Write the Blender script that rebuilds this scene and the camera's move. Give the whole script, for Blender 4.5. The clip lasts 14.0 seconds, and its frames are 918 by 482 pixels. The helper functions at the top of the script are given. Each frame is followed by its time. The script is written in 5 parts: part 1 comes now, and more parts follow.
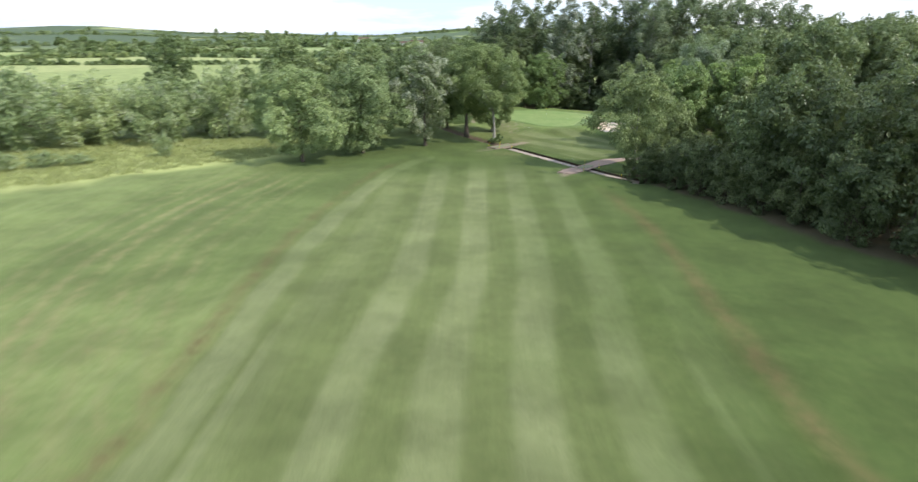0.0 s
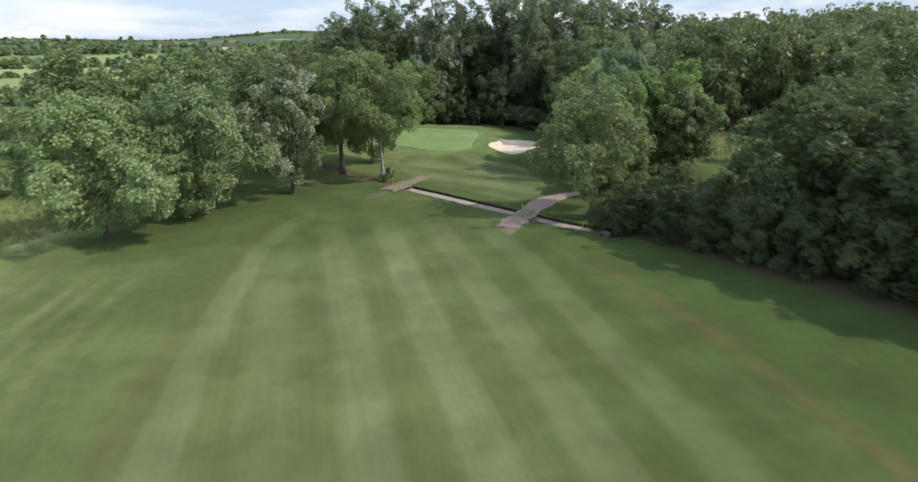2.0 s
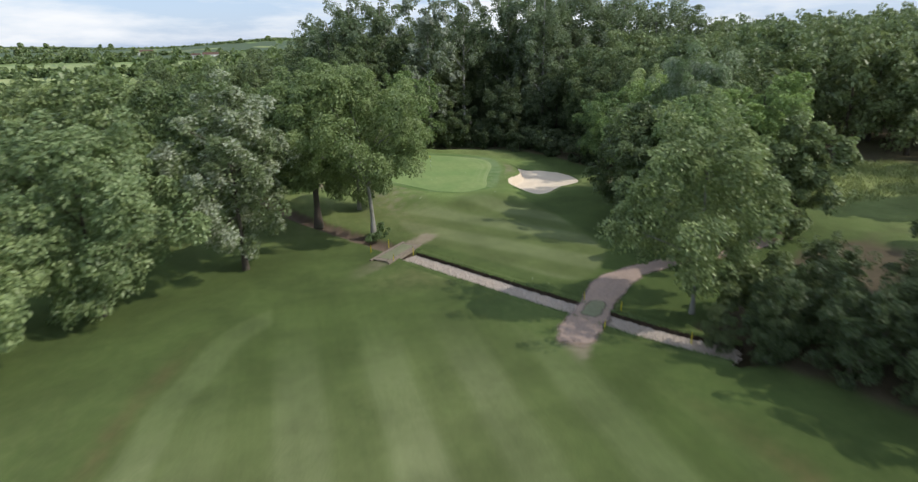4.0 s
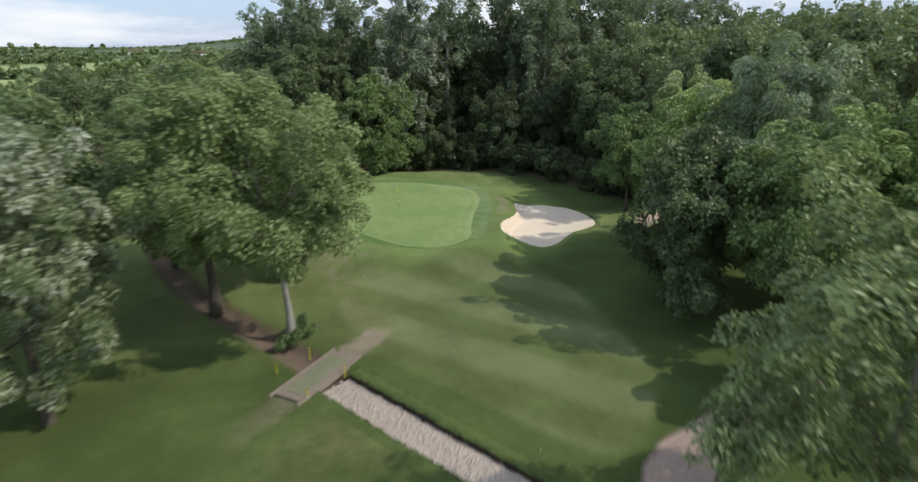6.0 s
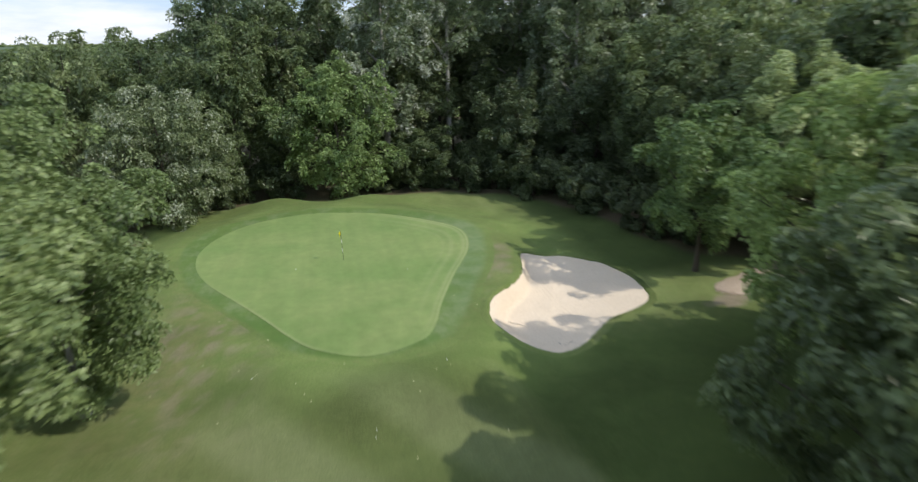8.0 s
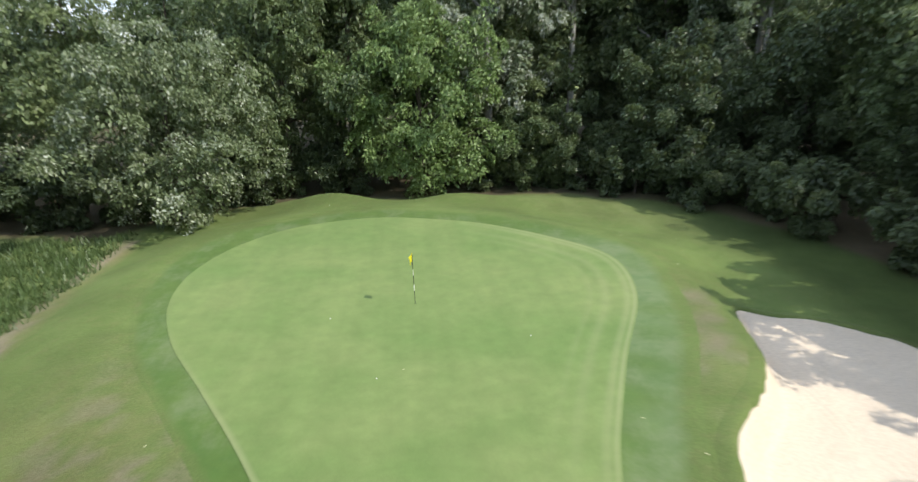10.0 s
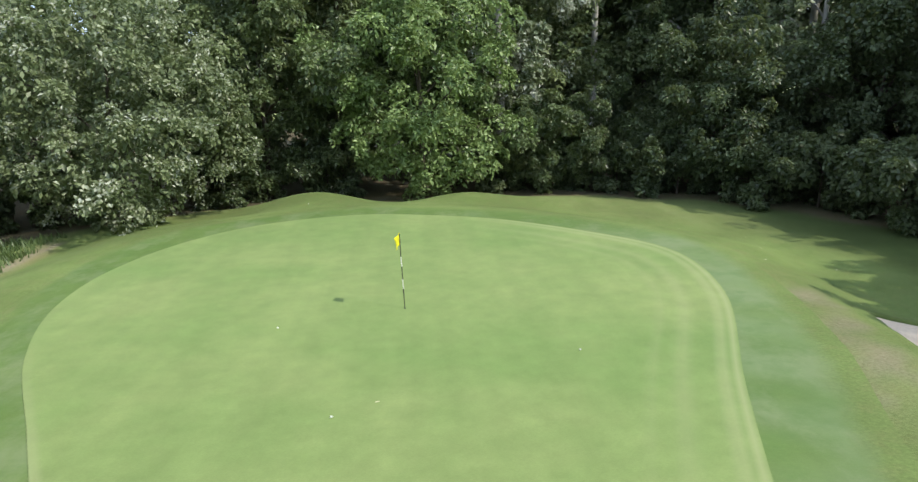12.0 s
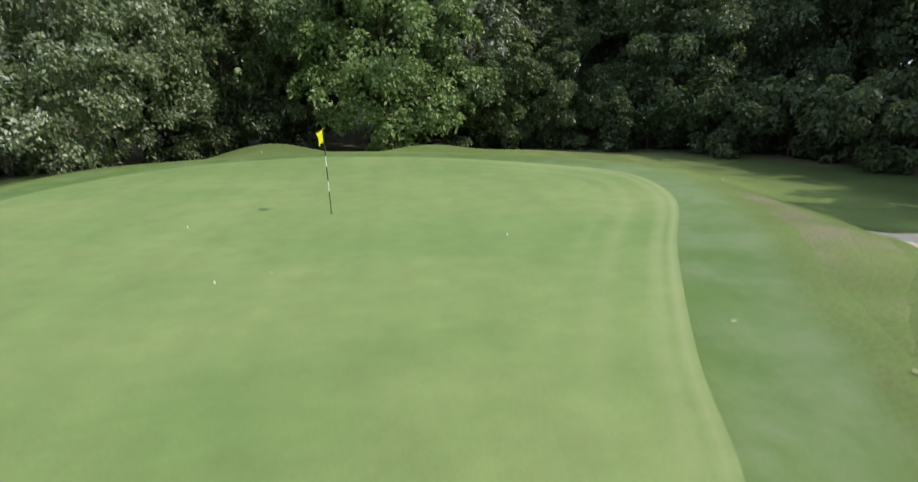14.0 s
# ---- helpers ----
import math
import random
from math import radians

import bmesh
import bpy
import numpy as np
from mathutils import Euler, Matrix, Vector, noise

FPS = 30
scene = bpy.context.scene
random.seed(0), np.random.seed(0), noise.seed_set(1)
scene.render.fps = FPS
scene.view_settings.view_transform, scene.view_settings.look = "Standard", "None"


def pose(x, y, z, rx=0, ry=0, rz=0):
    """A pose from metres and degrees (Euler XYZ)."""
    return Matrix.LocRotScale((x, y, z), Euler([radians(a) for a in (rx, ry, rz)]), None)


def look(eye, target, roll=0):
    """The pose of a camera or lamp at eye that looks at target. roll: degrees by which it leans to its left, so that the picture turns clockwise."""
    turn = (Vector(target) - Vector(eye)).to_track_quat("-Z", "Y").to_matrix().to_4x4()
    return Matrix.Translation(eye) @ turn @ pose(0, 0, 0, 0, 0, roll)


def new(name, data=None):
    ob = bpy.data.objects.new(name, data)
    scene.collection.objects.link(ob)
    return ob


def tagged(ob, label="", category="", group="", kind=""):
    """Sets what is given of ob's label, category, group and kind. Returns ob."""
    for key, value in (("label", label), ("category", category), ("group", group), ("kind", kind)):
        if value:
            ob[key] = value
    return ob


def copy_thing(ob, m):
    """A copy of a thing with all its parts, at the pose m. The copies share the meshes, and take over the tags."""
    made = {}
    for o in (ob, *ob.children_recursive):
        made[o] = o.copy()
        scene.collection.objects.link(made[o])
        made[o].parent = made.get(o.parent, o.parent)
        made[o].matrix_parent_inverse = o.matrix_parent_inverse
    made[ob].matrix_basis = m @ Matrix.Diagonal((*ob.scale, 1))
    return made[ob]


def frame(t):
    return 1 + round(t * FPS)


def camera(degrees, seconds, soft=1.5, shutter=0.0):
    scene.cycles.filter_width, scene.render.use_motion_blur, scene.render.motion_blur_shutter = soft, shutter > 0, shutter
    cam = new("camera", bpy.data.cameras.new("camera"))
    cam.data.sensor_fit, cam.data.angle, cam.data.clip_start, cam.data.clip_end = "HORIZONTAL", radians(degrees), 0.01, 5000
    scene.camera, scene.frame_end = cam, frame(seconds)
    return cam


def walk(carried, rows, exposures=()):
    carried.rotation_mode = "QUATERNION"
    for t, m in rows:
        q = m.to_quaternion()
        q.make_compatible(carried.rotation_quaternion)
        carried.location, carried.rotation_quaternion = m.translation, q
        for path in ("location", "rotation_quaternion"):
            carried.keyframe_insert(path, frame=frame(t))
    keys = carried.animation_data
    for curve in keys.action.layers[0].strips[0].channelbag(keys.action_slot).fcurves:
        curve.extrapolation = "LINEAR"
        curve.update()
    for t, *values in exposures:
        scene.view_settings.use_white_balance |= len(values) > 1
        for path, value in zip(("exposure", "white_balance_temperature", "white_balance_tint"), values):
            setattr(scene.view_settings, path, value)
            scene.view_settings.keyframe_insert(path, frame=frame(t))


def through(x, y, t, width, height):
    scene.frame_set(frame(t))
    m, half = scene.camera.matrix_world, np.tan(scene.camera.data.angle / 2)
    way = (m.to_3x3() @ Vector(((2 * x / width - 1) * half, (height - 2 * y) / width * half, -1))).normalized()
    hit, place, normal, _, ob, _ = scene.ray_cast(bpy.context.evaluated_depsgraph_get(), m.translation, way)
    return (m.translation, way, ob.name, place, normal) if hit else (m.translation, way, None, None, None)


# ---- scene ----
cam = camera(76.0, 14.0, 1.3, 0.8)
EYES = [
    (0, (2.255, 1.92, 19.054), (2.217, 3.808, 18.397), -0.1),
    (0.5, (-0.405, 9.372, 19.023), (-0.299, 11.258, 18.366), -0.2),
    (1, (-2.327, 16.414, 19.019), (-2.063, 18.285, 18.363), -0.2),
    (1.5, (-3.768, 23.496, 19.273), (-3.346, 25.338, 18.617), -0.6),
    (2, (-5.03, 30.216, 19.5), (-4.532, 32.039, 18.846), -0.7),
    (2.5, (-5.676, 36.719, 19.627), (-5.139, 38.533, 18.978), -0.6),
    (2.7, (-5.51, 39.133, 19.547), (-4.971, 40.948, 18.902), -0.9),
    (4.8, (1.375, 63.948, 19.626), (1.92, 65.765, 18.99), -0.9),
    (5, (2.108, 65.906, 19.569), (2.655, 67.72, 18.929), -0.9),
    (5.5, (4.596, 71.538, 19.396), (5.143, 73.352, 18.754), -1.0),
    (6, (7.438, 76.995, 19.24), (7.986, 78.808, 18.598), -1.2),
    (6.5, (10.548, 82.308, 18.752), (11.102, 84.12, 18.112), -1.2),
    (7, (13.365, 87.681, 18.156), (13.929, 89.488, 17.512), -1.3),
    (7.5, (16.66, 93.76, 17.513), (17.171, 95.58, 16.861), -1.6),
    (8, (18.955, 99.405, 16.775), (19.391, 101.247, 16.128), -1.3),
    (8.5, (20.093, 104.892, 15.911), (20.423, 106.759, 15.273), -0.8),
    (9, (20.164, 110.284, 14.893), (20.416, 112.164, 14.26), -0.3),
    (9.2, (20.092, 112.321, 14.453), (20.318, 114.203, 13.815), -0.3),
    (11.3, (19.84, 125.339, 7.631), (19.987, 127.251, 7.065), -1.3),
    (11.5, (19.96, 125.739, 7.472), (20.109, 127.66, 6.935), -1.3),
    (12, (20.444, 125.895, 7.439), (20.593, 127.824, 6.932), -1.3),
    (12.5, (20.98, 125.79, 7.382), (21.144, 127.718, 6.876), -1.3),
    (13, (21.571, 125.89, 6.671), (21.744, 127.818, 6.166), -1.2),
    (13.5, (21.935, 126.085, 5.486), (22.114, 128.013, 4.984), -1.3),
    (14, (22.076, 126.177, 4.385), (22.259, 128.102, 3.876), -1.3),
]
walk(cam, [(t, look(eye, target, roll)) for t, eye, target, roll in EYES],
     exposures=((0.0, 0.42), (0.5, 0.24), (1.0, 0.12), (2.5, -0.08), (5.0, -0.15), (7.0, -0.1), (9.0, 0.15), (11.3, 0.48), (12.8, 0.46), (14.0, 0.16)))

# ---- world and sun ----
SUN_FROM = Vector((0.866 * math.cos(radians(43)), -0.5 * math.cos(radians(43)), math.sin(radians(43))))
world = bpy.data.worlds.new("sky")
scene.world = world
world.use_nodes = True
wn, wl = world.node_tree.nodes, world.node_tree.links
wn.clear()
w_out = wn.new("ShaderNodeOutputWorld")
w_bg = wn.new("ShaderNodeBackground")
w_sky = wn.new("ShaderNodeTexSky")
w_sky.sky_type = "NISHITA"
w_sky.sun_disc = False
w_sky.sun_elevation = radians(43)
w_sky.sun_rotation = math.atan2(SUN_FROM.x, SUN_FROM.y)
w_tc = wn.new("ShaderNodeTexCoord")
w_map = wn.new("ShaderNodeMapping")
w_map.inputs["Scale"].default_value = (1.0, 1.0, 4.5)
w_noise = wn.new("ShaderNodeTexNoise")
w_noise.inputs["Scale"].default_value = 3.2
w_noise.inputs["Detail"].default_value = 7
w_noise.inputs["Roughness"].default_value = 0.58
w_ramp = wn.new("ShaderNodeValToRGB")
w_ramp.color_ramp.elements[0].position = 0.44
w_ramp.color_ramp.elements[1].position = 0.64
w_mix = wn.new("ShaderNodeMixRGB")
w_mix.inputs[2].default_value = (7.0, 7.2, 7.5, 1)
wl.new(w_tc.outputs["Generated"], w_map.inputs["Vector"])
wl.new(w_map.outputs["Vector"], w_noise.inputs["Vector"])
wl.new(w_noise.outputs["Fac"], w_ramp.inputs["Fac"])
wl.new(w_ramp.outputs["Color"], w_mix.inputs[0])
w_blue = wn.new("ShaderNodeMixRGB")
w_blue.inputs[0].default_value = 0.6
w_blue.inputs[2].default_value = (3.9, 5.2, 7.7, 1)
wl.new(w_sky.outputs["Color"], w_blue.inputs[1])
wl.new(w_blue.outputs["Color"], w_mix.inputs[1])
wl.new(w_mix.outputs["Color"], w_bg.inputs["Color"])
w_bg.inputs["Strength"].default_value = 0.15
wl.new(w_bg.outputs["Background"], w_out.inputs["Surface"])

sun_data = bpy.data.lights.new("sun", "SUN")
sun_data.energy = 3.2
sun_data.angle = radians(0.6)
sun_data.color = (1.0, 0.94, 0.84)
sun = new("sun", sun_data)
sun.matrix_world = look(SUN_FROM * 100, (0, 0, 0))


# ---- materials ----
def material(name):
    m = bpy.data.materials.new(name)
    m.use_nodes = True
    m.node_tree.nodes.clear()
    return m, m.node_tree.nodes, m.node_tree.links


def mix_node(nodes, links, fac, a, b, mode="MIX"):
    n = nodes.new("ShaderNodeMixRGB")
    n.blend_type = mode
    for socket, value in ((n.inputs[0], fac), (n.inputs[1], a), (n.inputs[2], b)):
        if isinstance(value, bpy.types.NodeSocket):
            links.new(value, socket)
        elif isinstance(value, tuple):
            socket.default_value = (*value, 1)
        else:
            socket.default_value = value
    return n.outputs[0]


def noise_node(nodes, links, coords, scale, detail=4, rough=0.55, stretch=None):
    if stretch:
        mp = nodes.new("ShaderNodeMapping")
        mp.inputs["Scale"].default_value = stretch
        links.new(coords, mp.inputs["Vector"])
        coords = mp.outputs["Vector"]
    n = nodes.new("ShaderNodeTexNoise")
    n.inputs["Scale"].default_value = scale
    n.inputs["Detail"].default_value = detail
    n.inputs["Roughness"].default_value = rough
    links.new(coords, n.inputs["Vector"])
    return n.outputs["Fac"]


def ramp_node(nodes, links, fac, stops):
    n = nodes.new("ShaderNodeValToRGB")
    els = n.color_ramp.elements
    while len(els) < len(stops):
        els.new(0.5)
    for e, (p, c) in zip(els, stops):
        e.position = p
        e.color = (*c, 1) if isinstance(c, tuple) else (c, c, c, 1)
    links.new(fac, n.inputs["Fac"])
    return n.outputs["Color"]


def attr_node(nodes, name):
    n = nodes.new("ShaderNodeAttribute")
    n.attribute_name = name
    return n.outputs["Fac"]


def finish(m, nodes, links, color, rough=0.85, bump=None, strength=0.3, distance=0.02, spec=0.25, sheen=0.0, fade=0.0):
    out = nodes.new("ShaderNodeOutputMaterial")
    p = nodes.new("ShaderNodeBsdfPrincipled")
    p.inputs["Roughness"].default_value = rough
    p.inputs["Specular IOR Level"].default_value = spec
    p.inputs["Sheen Weight"].default_value = sheen
    p.inputs["Sheen Roughness"].default_value = 0.5
    p.inputs["Sheen Tint"].default_value = (0.62, 0.80, 0.40, 1)
    if isinstance(color, tuple):
        p.inputs["Base Color"].default_value = (*color, 1)
    else:
        links.new(color, p.inputs["Base Color"])
    if bump is not None:
        b = nodes.new("ShaderNodeBump")
        b.inputs["Strength"].default_value = strength
        b.inputs["Distance"].default_value = distance
        links.new(bump, b.inputs["Height"])
        links.new(b.outputs["Normal"], p.inputs["Normal"])
    if fade:
        # thins out towards the rim in ragged patches
        patchy = noise_node(nodes, links, object_coords(nodes), fade, 5, 0.65)
        lack = nodes.new("ShaderNodeMath")
        lack.operation = "MULTIPLY_ADD"
        links.new(attr_node(nodes, "fade"), lack.inputs[0])
        lack.inputs[1].default_value = 0.62
        half = nodes.new("ShaderNodeMath")
        half.operation = "MULTIPLY"
        links.new(patchy, half.inputs[0])
        half.inputs[1].default_value = 0.5
        links.new(half.outputs[0], lack.inputs[2])
        clear = nodes.new("ShaderNodeBsdfTransparent")
        thin = nodes.new("ShaderNodeMixShader")
        links.new(ramp_node(nodes, links, lack.outputs[0], ((0.36, 0.0), (0.84, 1.0))), thin.inputs[0])
        links.new(p.outputs["BSDF"], thin.inputs[1])
        links.new(clear.outputs["BSDF"], thin.inputs[2])
        links.new(thin.outputs["Shader"], out.inputs["Surface"])
    else:
        links.new(p.outputs["BSDF"], out.inputs["Surface"])
    return p


def object_coords(nodes):
    return nodes.new("ShaderNodeTexCoord").outputs["Object"]


def leaf_material(name, dark, light, pale=None, pale_share=0.0, through=0.38, cut=0.0):
    """Foliage: colour varies leaf by leaf, tree by tree and in broad patches; some leaves show a pale underside."""
    m, nodes, links = material(name)
    info = nodes.new("ShaderNodeObjectInfo").outputs["Random"]
    island = nodes.new("ShaderNodeNewGeometry").outputs["Random Per Island"]
    patch = noise_node(nodes, links, object_coords(nodes), 0.55, 3)
    spray = attr_node(nodes, "tone")
    f = nodes.new("ShaderNodeMath")
    f.operation = "MULTIPLY_ADD"
    links.new(patch, f.inputs[0])
    f.inputs[1].default_value = 0.6
    f.inputs[2].default_value = -0.45
    g = nodes.new("ShaderNodeMath")
    g.operation = "MULTIPLY_ADD"
    links.new(island, g.inputs[0])
    g.inputs[1].default_value = 0.75
    links.new(f.outputs[0], g.inputs[2])
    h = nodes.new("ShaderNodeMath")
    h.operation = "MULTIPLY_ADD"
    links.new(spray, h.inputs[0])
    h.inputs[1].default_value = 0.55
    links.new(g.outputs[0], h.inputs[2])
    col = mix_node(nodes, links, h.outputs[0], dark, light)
    if pale:
        # sprays turned by the wind show their undersides
        turned = mix_node(nodes, links, 0.5, spray, island)
        col = mix_node(nodes, links, ramp_node(nodes, links, turned, ((0.86 - pale_share, 0.0), (0.98 - pale_share, 1.0))), col, pale)
    hsv = nodes.new("ShaderNodeHueSaturation")
    mr = nodes.new("ShaderNodeMapRange")
    links.new(info, mr.inputs["Value"])
    mr.inputs["To Min"].default_value = 0.8
    mr.inputs["To Max"].default_value = 1.2
    links.new(mr.outputs["Result"], hsv.inputs["Value"])
    mh = nodes.new("ShaderNodeMapRange")
    links.new(info, mh.inputs["Value"])
    mh.inputs["To Min"].default_value = 0.515
    mh.inputs["To Max"].default_value = 0.488
    links.new(mh.outputs["Result"], hsv.inputs["Hue"])
    hsv.inputs["Saturation"].default_value = 0.92
    links.new(col, hsv.inputs["Color"])
    out = nodes.new("ShaderNodeOutputMaterial")
    p = nodes.new("ShaderNodeBsdfPrincipled")
    p.inputs["Roughness"].default_value = 0.40
    p.inputs["Specular IOR Level"].default_value = 0.5
    links.new(hsv.outputs["Color"], p.inputs["Base Color"])
    tr = nodes.new("ShaderNodeBsdfTranslucent")
    warm = mix_node(nodes, links, 0.5, hsv.outputs["Color"], (0.20, 0.25, 0.07))
    links.new(warm, tr.inputs["Color"])
    ms = nodes.new("ShaderNodeMixShader")
    ms.inputs[0].default_value = through
    links.new(p.outputs["BSDF"], ms.inputs[1])
    links.new(tr.outputs["BSDF"], ms.inputs[2])
    if cut:
        gaps = noise_node(nodes, links, object_coords(nodes), cut, 2, 0.5)
        clear = nodes.new("ShaderNodeBsdfTransparent")
        torn = nodes.new("ShaderNodeMixShader")
        links.new(ramp_node(nodes, links, gaps, ((0.545, 0.0), (0.565, 1.0))), torn.inputs[0])
        links.new(ms.outputs["Shader"], torn.inputs[1])
        links.new(clear.outputs["BSDF"], torn.inputs[2])
        links.new(torn.outputs["Shader"], out.inputs["Surface"])
    else:
        links.new(ms.outputs["Shader"], out.inputs["Surface"])
    return m


LEAF = {
    "ash": leaf_material("ash_leaves", (0.134, 0.204, 0.060), (0.362, 0.458, 0.167)),
    "lime": leaf_material("lime_leaves", (0.152, 0.232, 0.083), (0.458, 0.580, 0.242)),
    "bright": leaf_material("bright_maple_leaves", (0.225, 0.331, 0.079), (0.598, 0.738, 0.226)),
    "back": leaf_material("mid_green_leaves", (0.097, 0.153, 0.052), (0.320, 0.412, 0.154)),
    "fresh": leaf_material("fresh_green_leaves", (0.106, 0.184, 0.050), (0.362, 0.500, 0.165)),
    "aspen": leaf_material("white_poplar_leaves", (0.138, 0.189, 0.097), (0.409, 0.482, 0.268), (0.60, 0.64, 0.54), 0.36),
    "linden": leaf_material("linden_leaves", (0.200, 0.285, 0.105), (0.530, 0.630, 0.270)),
    "dark": leaf_material("dark_broad_leaves", (0.072, 0.112, 0.044), (0.238, 0.311, 0.124)),
    # "shade" is a darker leaf copy with the wood's shade in its colour
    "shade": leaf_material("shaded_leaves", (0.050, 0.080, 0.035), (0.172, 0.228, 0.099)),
    "maple": leaf_material("maple_leaves", (0.090, 0.140, 0.048), (0.287, 0.372, 0.144)),
    "farwood": leaf_material("deep_woodland_leaves", (0.090, 0.138, 0.052), (0.283, 0.366, 0.149), cut=3.5),
    "wood": leaf_material("woodland_leaves", (0.068, 0.109, 0.042), (0.232, 0.305, 0.122), cut=4.5),
    "hedge": leaf_material("hedge_leaves", (0.055, 0.088, 0.033), (0.201, 0.264, 0.100), cut=6.0),
    "silver": leaf_material("silver_leaves", (0.072, 0.110, 0.049), (0.275, 0.350, 0.166), (0.47, 0.515, 0.40), 0.19),
    "whitebeam": leaf_material("whitebeam_leaves", (0.138, 0.191, 0.079), (0.378, 0.451, 0.201), (0.55, 0.59, 0.44), 0.32),
    "poplar": leaf_material("poplar_leaves", (0.101, 0.155, 0.074), (0.311, 0.397, 0.195), (0.34, 0.39, 0.28), 0.24, cut=5.0),
    "willow": leaf_material("willow_leaves", (0.207, 0.294, 0.109), (0.500, 0.622, 0.275), (0.50, 0.57, 0.40), 0.36),
    "scrub": leaf_material("scrub_leaves", (0.198, 0.276, 0.101), (0.549, 0.659, 0.287), (0.52, 0.57, 0.40), 0.2, cut=6.0),
}


def bark_material(name, dark, light):
    m, nodes, links = material(name)
    c = object_coords(nodes)
    a = noise_node(nodes, links, c, 5, 6, 0.65, (1, 1, 0.25))
    b = noise_node(nodes, links, c, 0.8, 2)
    col = mix_node(nodes, links, a, dark, light)
    col = mix_node(nodes, links, ramp_node(nodes, links, b, ((0.5, 0.0), (0.7, 0.6))), col, (0.07, 0.085, 0.04))
    finish(m, nodes, links, col, 0.9, a, 0.7, 0.05)
    return m


BARK = {"brown": bark_material("brown_bark", (0.045, 0.036, 0.028), (0.15, 0.125, 0.10)),
        "grey": bark_material("pale_grey_bark", (0.18, 0.17, 0.15), (0.42, 0.405, 0.36)),
        "pale": bark_material("poplar_bark", (0.25, 0.24, 0.215), (0.48, 0.465, 0.42))}


FRINGE = ((0.110, 0.172, 0.046), (0.174, 0.222, 0.074))


def ground_material():
    m, nodes, links = material("grassland")
    c = object_coords(nodes)
    big = noise_node(nodes, links, c, 0.16, 4, 0.6)
    mid = noise_node(nodes, links, c, 0.9, 5, 0.65)
    fine = noise_node(nodes, links, c, 14, 4, 0.7)
    streak = noise_node(nodes, links, c, 0.8, 4, 0.6, (1.0, 0.07, 1.0))
    rough = mix_node(nodes, links, mid, (0.113, 0.158, 0.046), (0.204, 0.240, 0.090))
    rough = mix_node(nodes, links, ramp_node(nodes, links, streak, ((0.45, 0.0), (0.68, 0.55))), rough, (0.200, 0.230, 0.095))
    # right-hand and tree-side rough: a richer, darker green with shade put into it
    rough = mix_node(nodes, links, attr_node(nodes, "shady"), rough, mix_node(nodes, links, mid, (0.046, 0.074, 0.019), (0.080, 0.110, 0.032)))
    mown = mix_node(nodes, links, mid, (0.098, 0.127, 0.042), (0.136, 0.157, 0.060))
    light = mix_node(nodes, links, mid, (0.156, 0.182, 0.077), (0.190, 0.208, 0.100))
    mown = mix_node(nodes, links, attr_node(nodes, "light"), mown, light)
    combed = noise_node(nodes, links, c, 2.4, 3, 0.6, (1.0, 0.03, 1.0))
    mown = mix_node(nodes, links, 1.0, mown, ramp_node(nodes, links, combed, ((0.30, 0.95), (0.70, 1.04))), "MULTIPLY")
    # the same mask dims mown turf, so its colour holds painted shade
    shade = ramp_node(nodes, links, attr_node(nodes, "shady"), ((0.35, (1.0, 1.0, 1.0)), (1.0, (0.50, 0.61, 0.44))))
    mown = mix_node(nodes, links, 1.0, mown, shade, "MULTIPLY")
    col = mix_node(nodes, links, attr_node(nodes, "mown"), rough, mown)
    fringe = mix_node(nodes, links, mid, FRINGE[0], FRINGE[1])
    col = mix_node(nodes, links, attr_node(nodes, "fringe"), col, fringe)
    long_ = mix_node(nodes, links, mid, (0.25, 0.30, 0.09), (0.44, 0.46, 0.20))
    col = mix_node(nodes, links, attr_node(nodes, "long"), col, long_)
    dryf = nodes.new("ShaderNodeMath")
    dryf.operation = "MULTIPLY"
    links.new(attr_node(nodes, "dry"), dryf.inputs[0])
    links.new(ramp_node(nodes, links, mid, ((0.35, 0.2), (0.62, 1.0))), dryf.inputs[1])
    col = mix_node(nodes, links, dryf.outputs[0], col, (0.212, 0.200, 0.090))
    scuff = nodes.new("ShaderNodeMath")
    scuff.operation = "MULTIPLY"
    links.new(attr_node(nodes, "scuffed"), scuff.inputs[0])
    links.new(ramp_node(nodes, links, mid, ((0.32, 0.35), (0.60, 1.0))), scuff.inputs[1])
    col = mix_node(nodes, links, scuff.outputs[0], col, (0.118, 0.098, 0.042))
    tan = mix_node(nodes, links, mid, (0.215, 0.172, 0.125), (0.325, 0.270, 0.205))
    trod = nodes.new("ShaderNodeMath")
    trod.operation = "MULTIPLY"
    links.new(attr_node(nodes, "trodden"), trod.inputs[0])
    links.new(ramp_node(nodes, links, fine, ((0.30, 0.45), (0.52, 1.0))), trod.inputs[1])
    col = mix_node(nodes, links, trod.outputs[0], col, tan)
    tired = noise_node(nodes, links, c, 1.7, 6, 0.7)
    tired = ramp_node(nodes, links, tired, ((0.50, 0.0), (0.70, 0.36)))
    keep = nodes.new("ShaderNodeMath")
    keep.operation = "MULTIPLY_ADD"
    even = nodes.new("ShaderNodeMath")
    even.operation = "MAXIMUM"
    links.new(attr_node(nodes, "mown"), even.inputs[0])
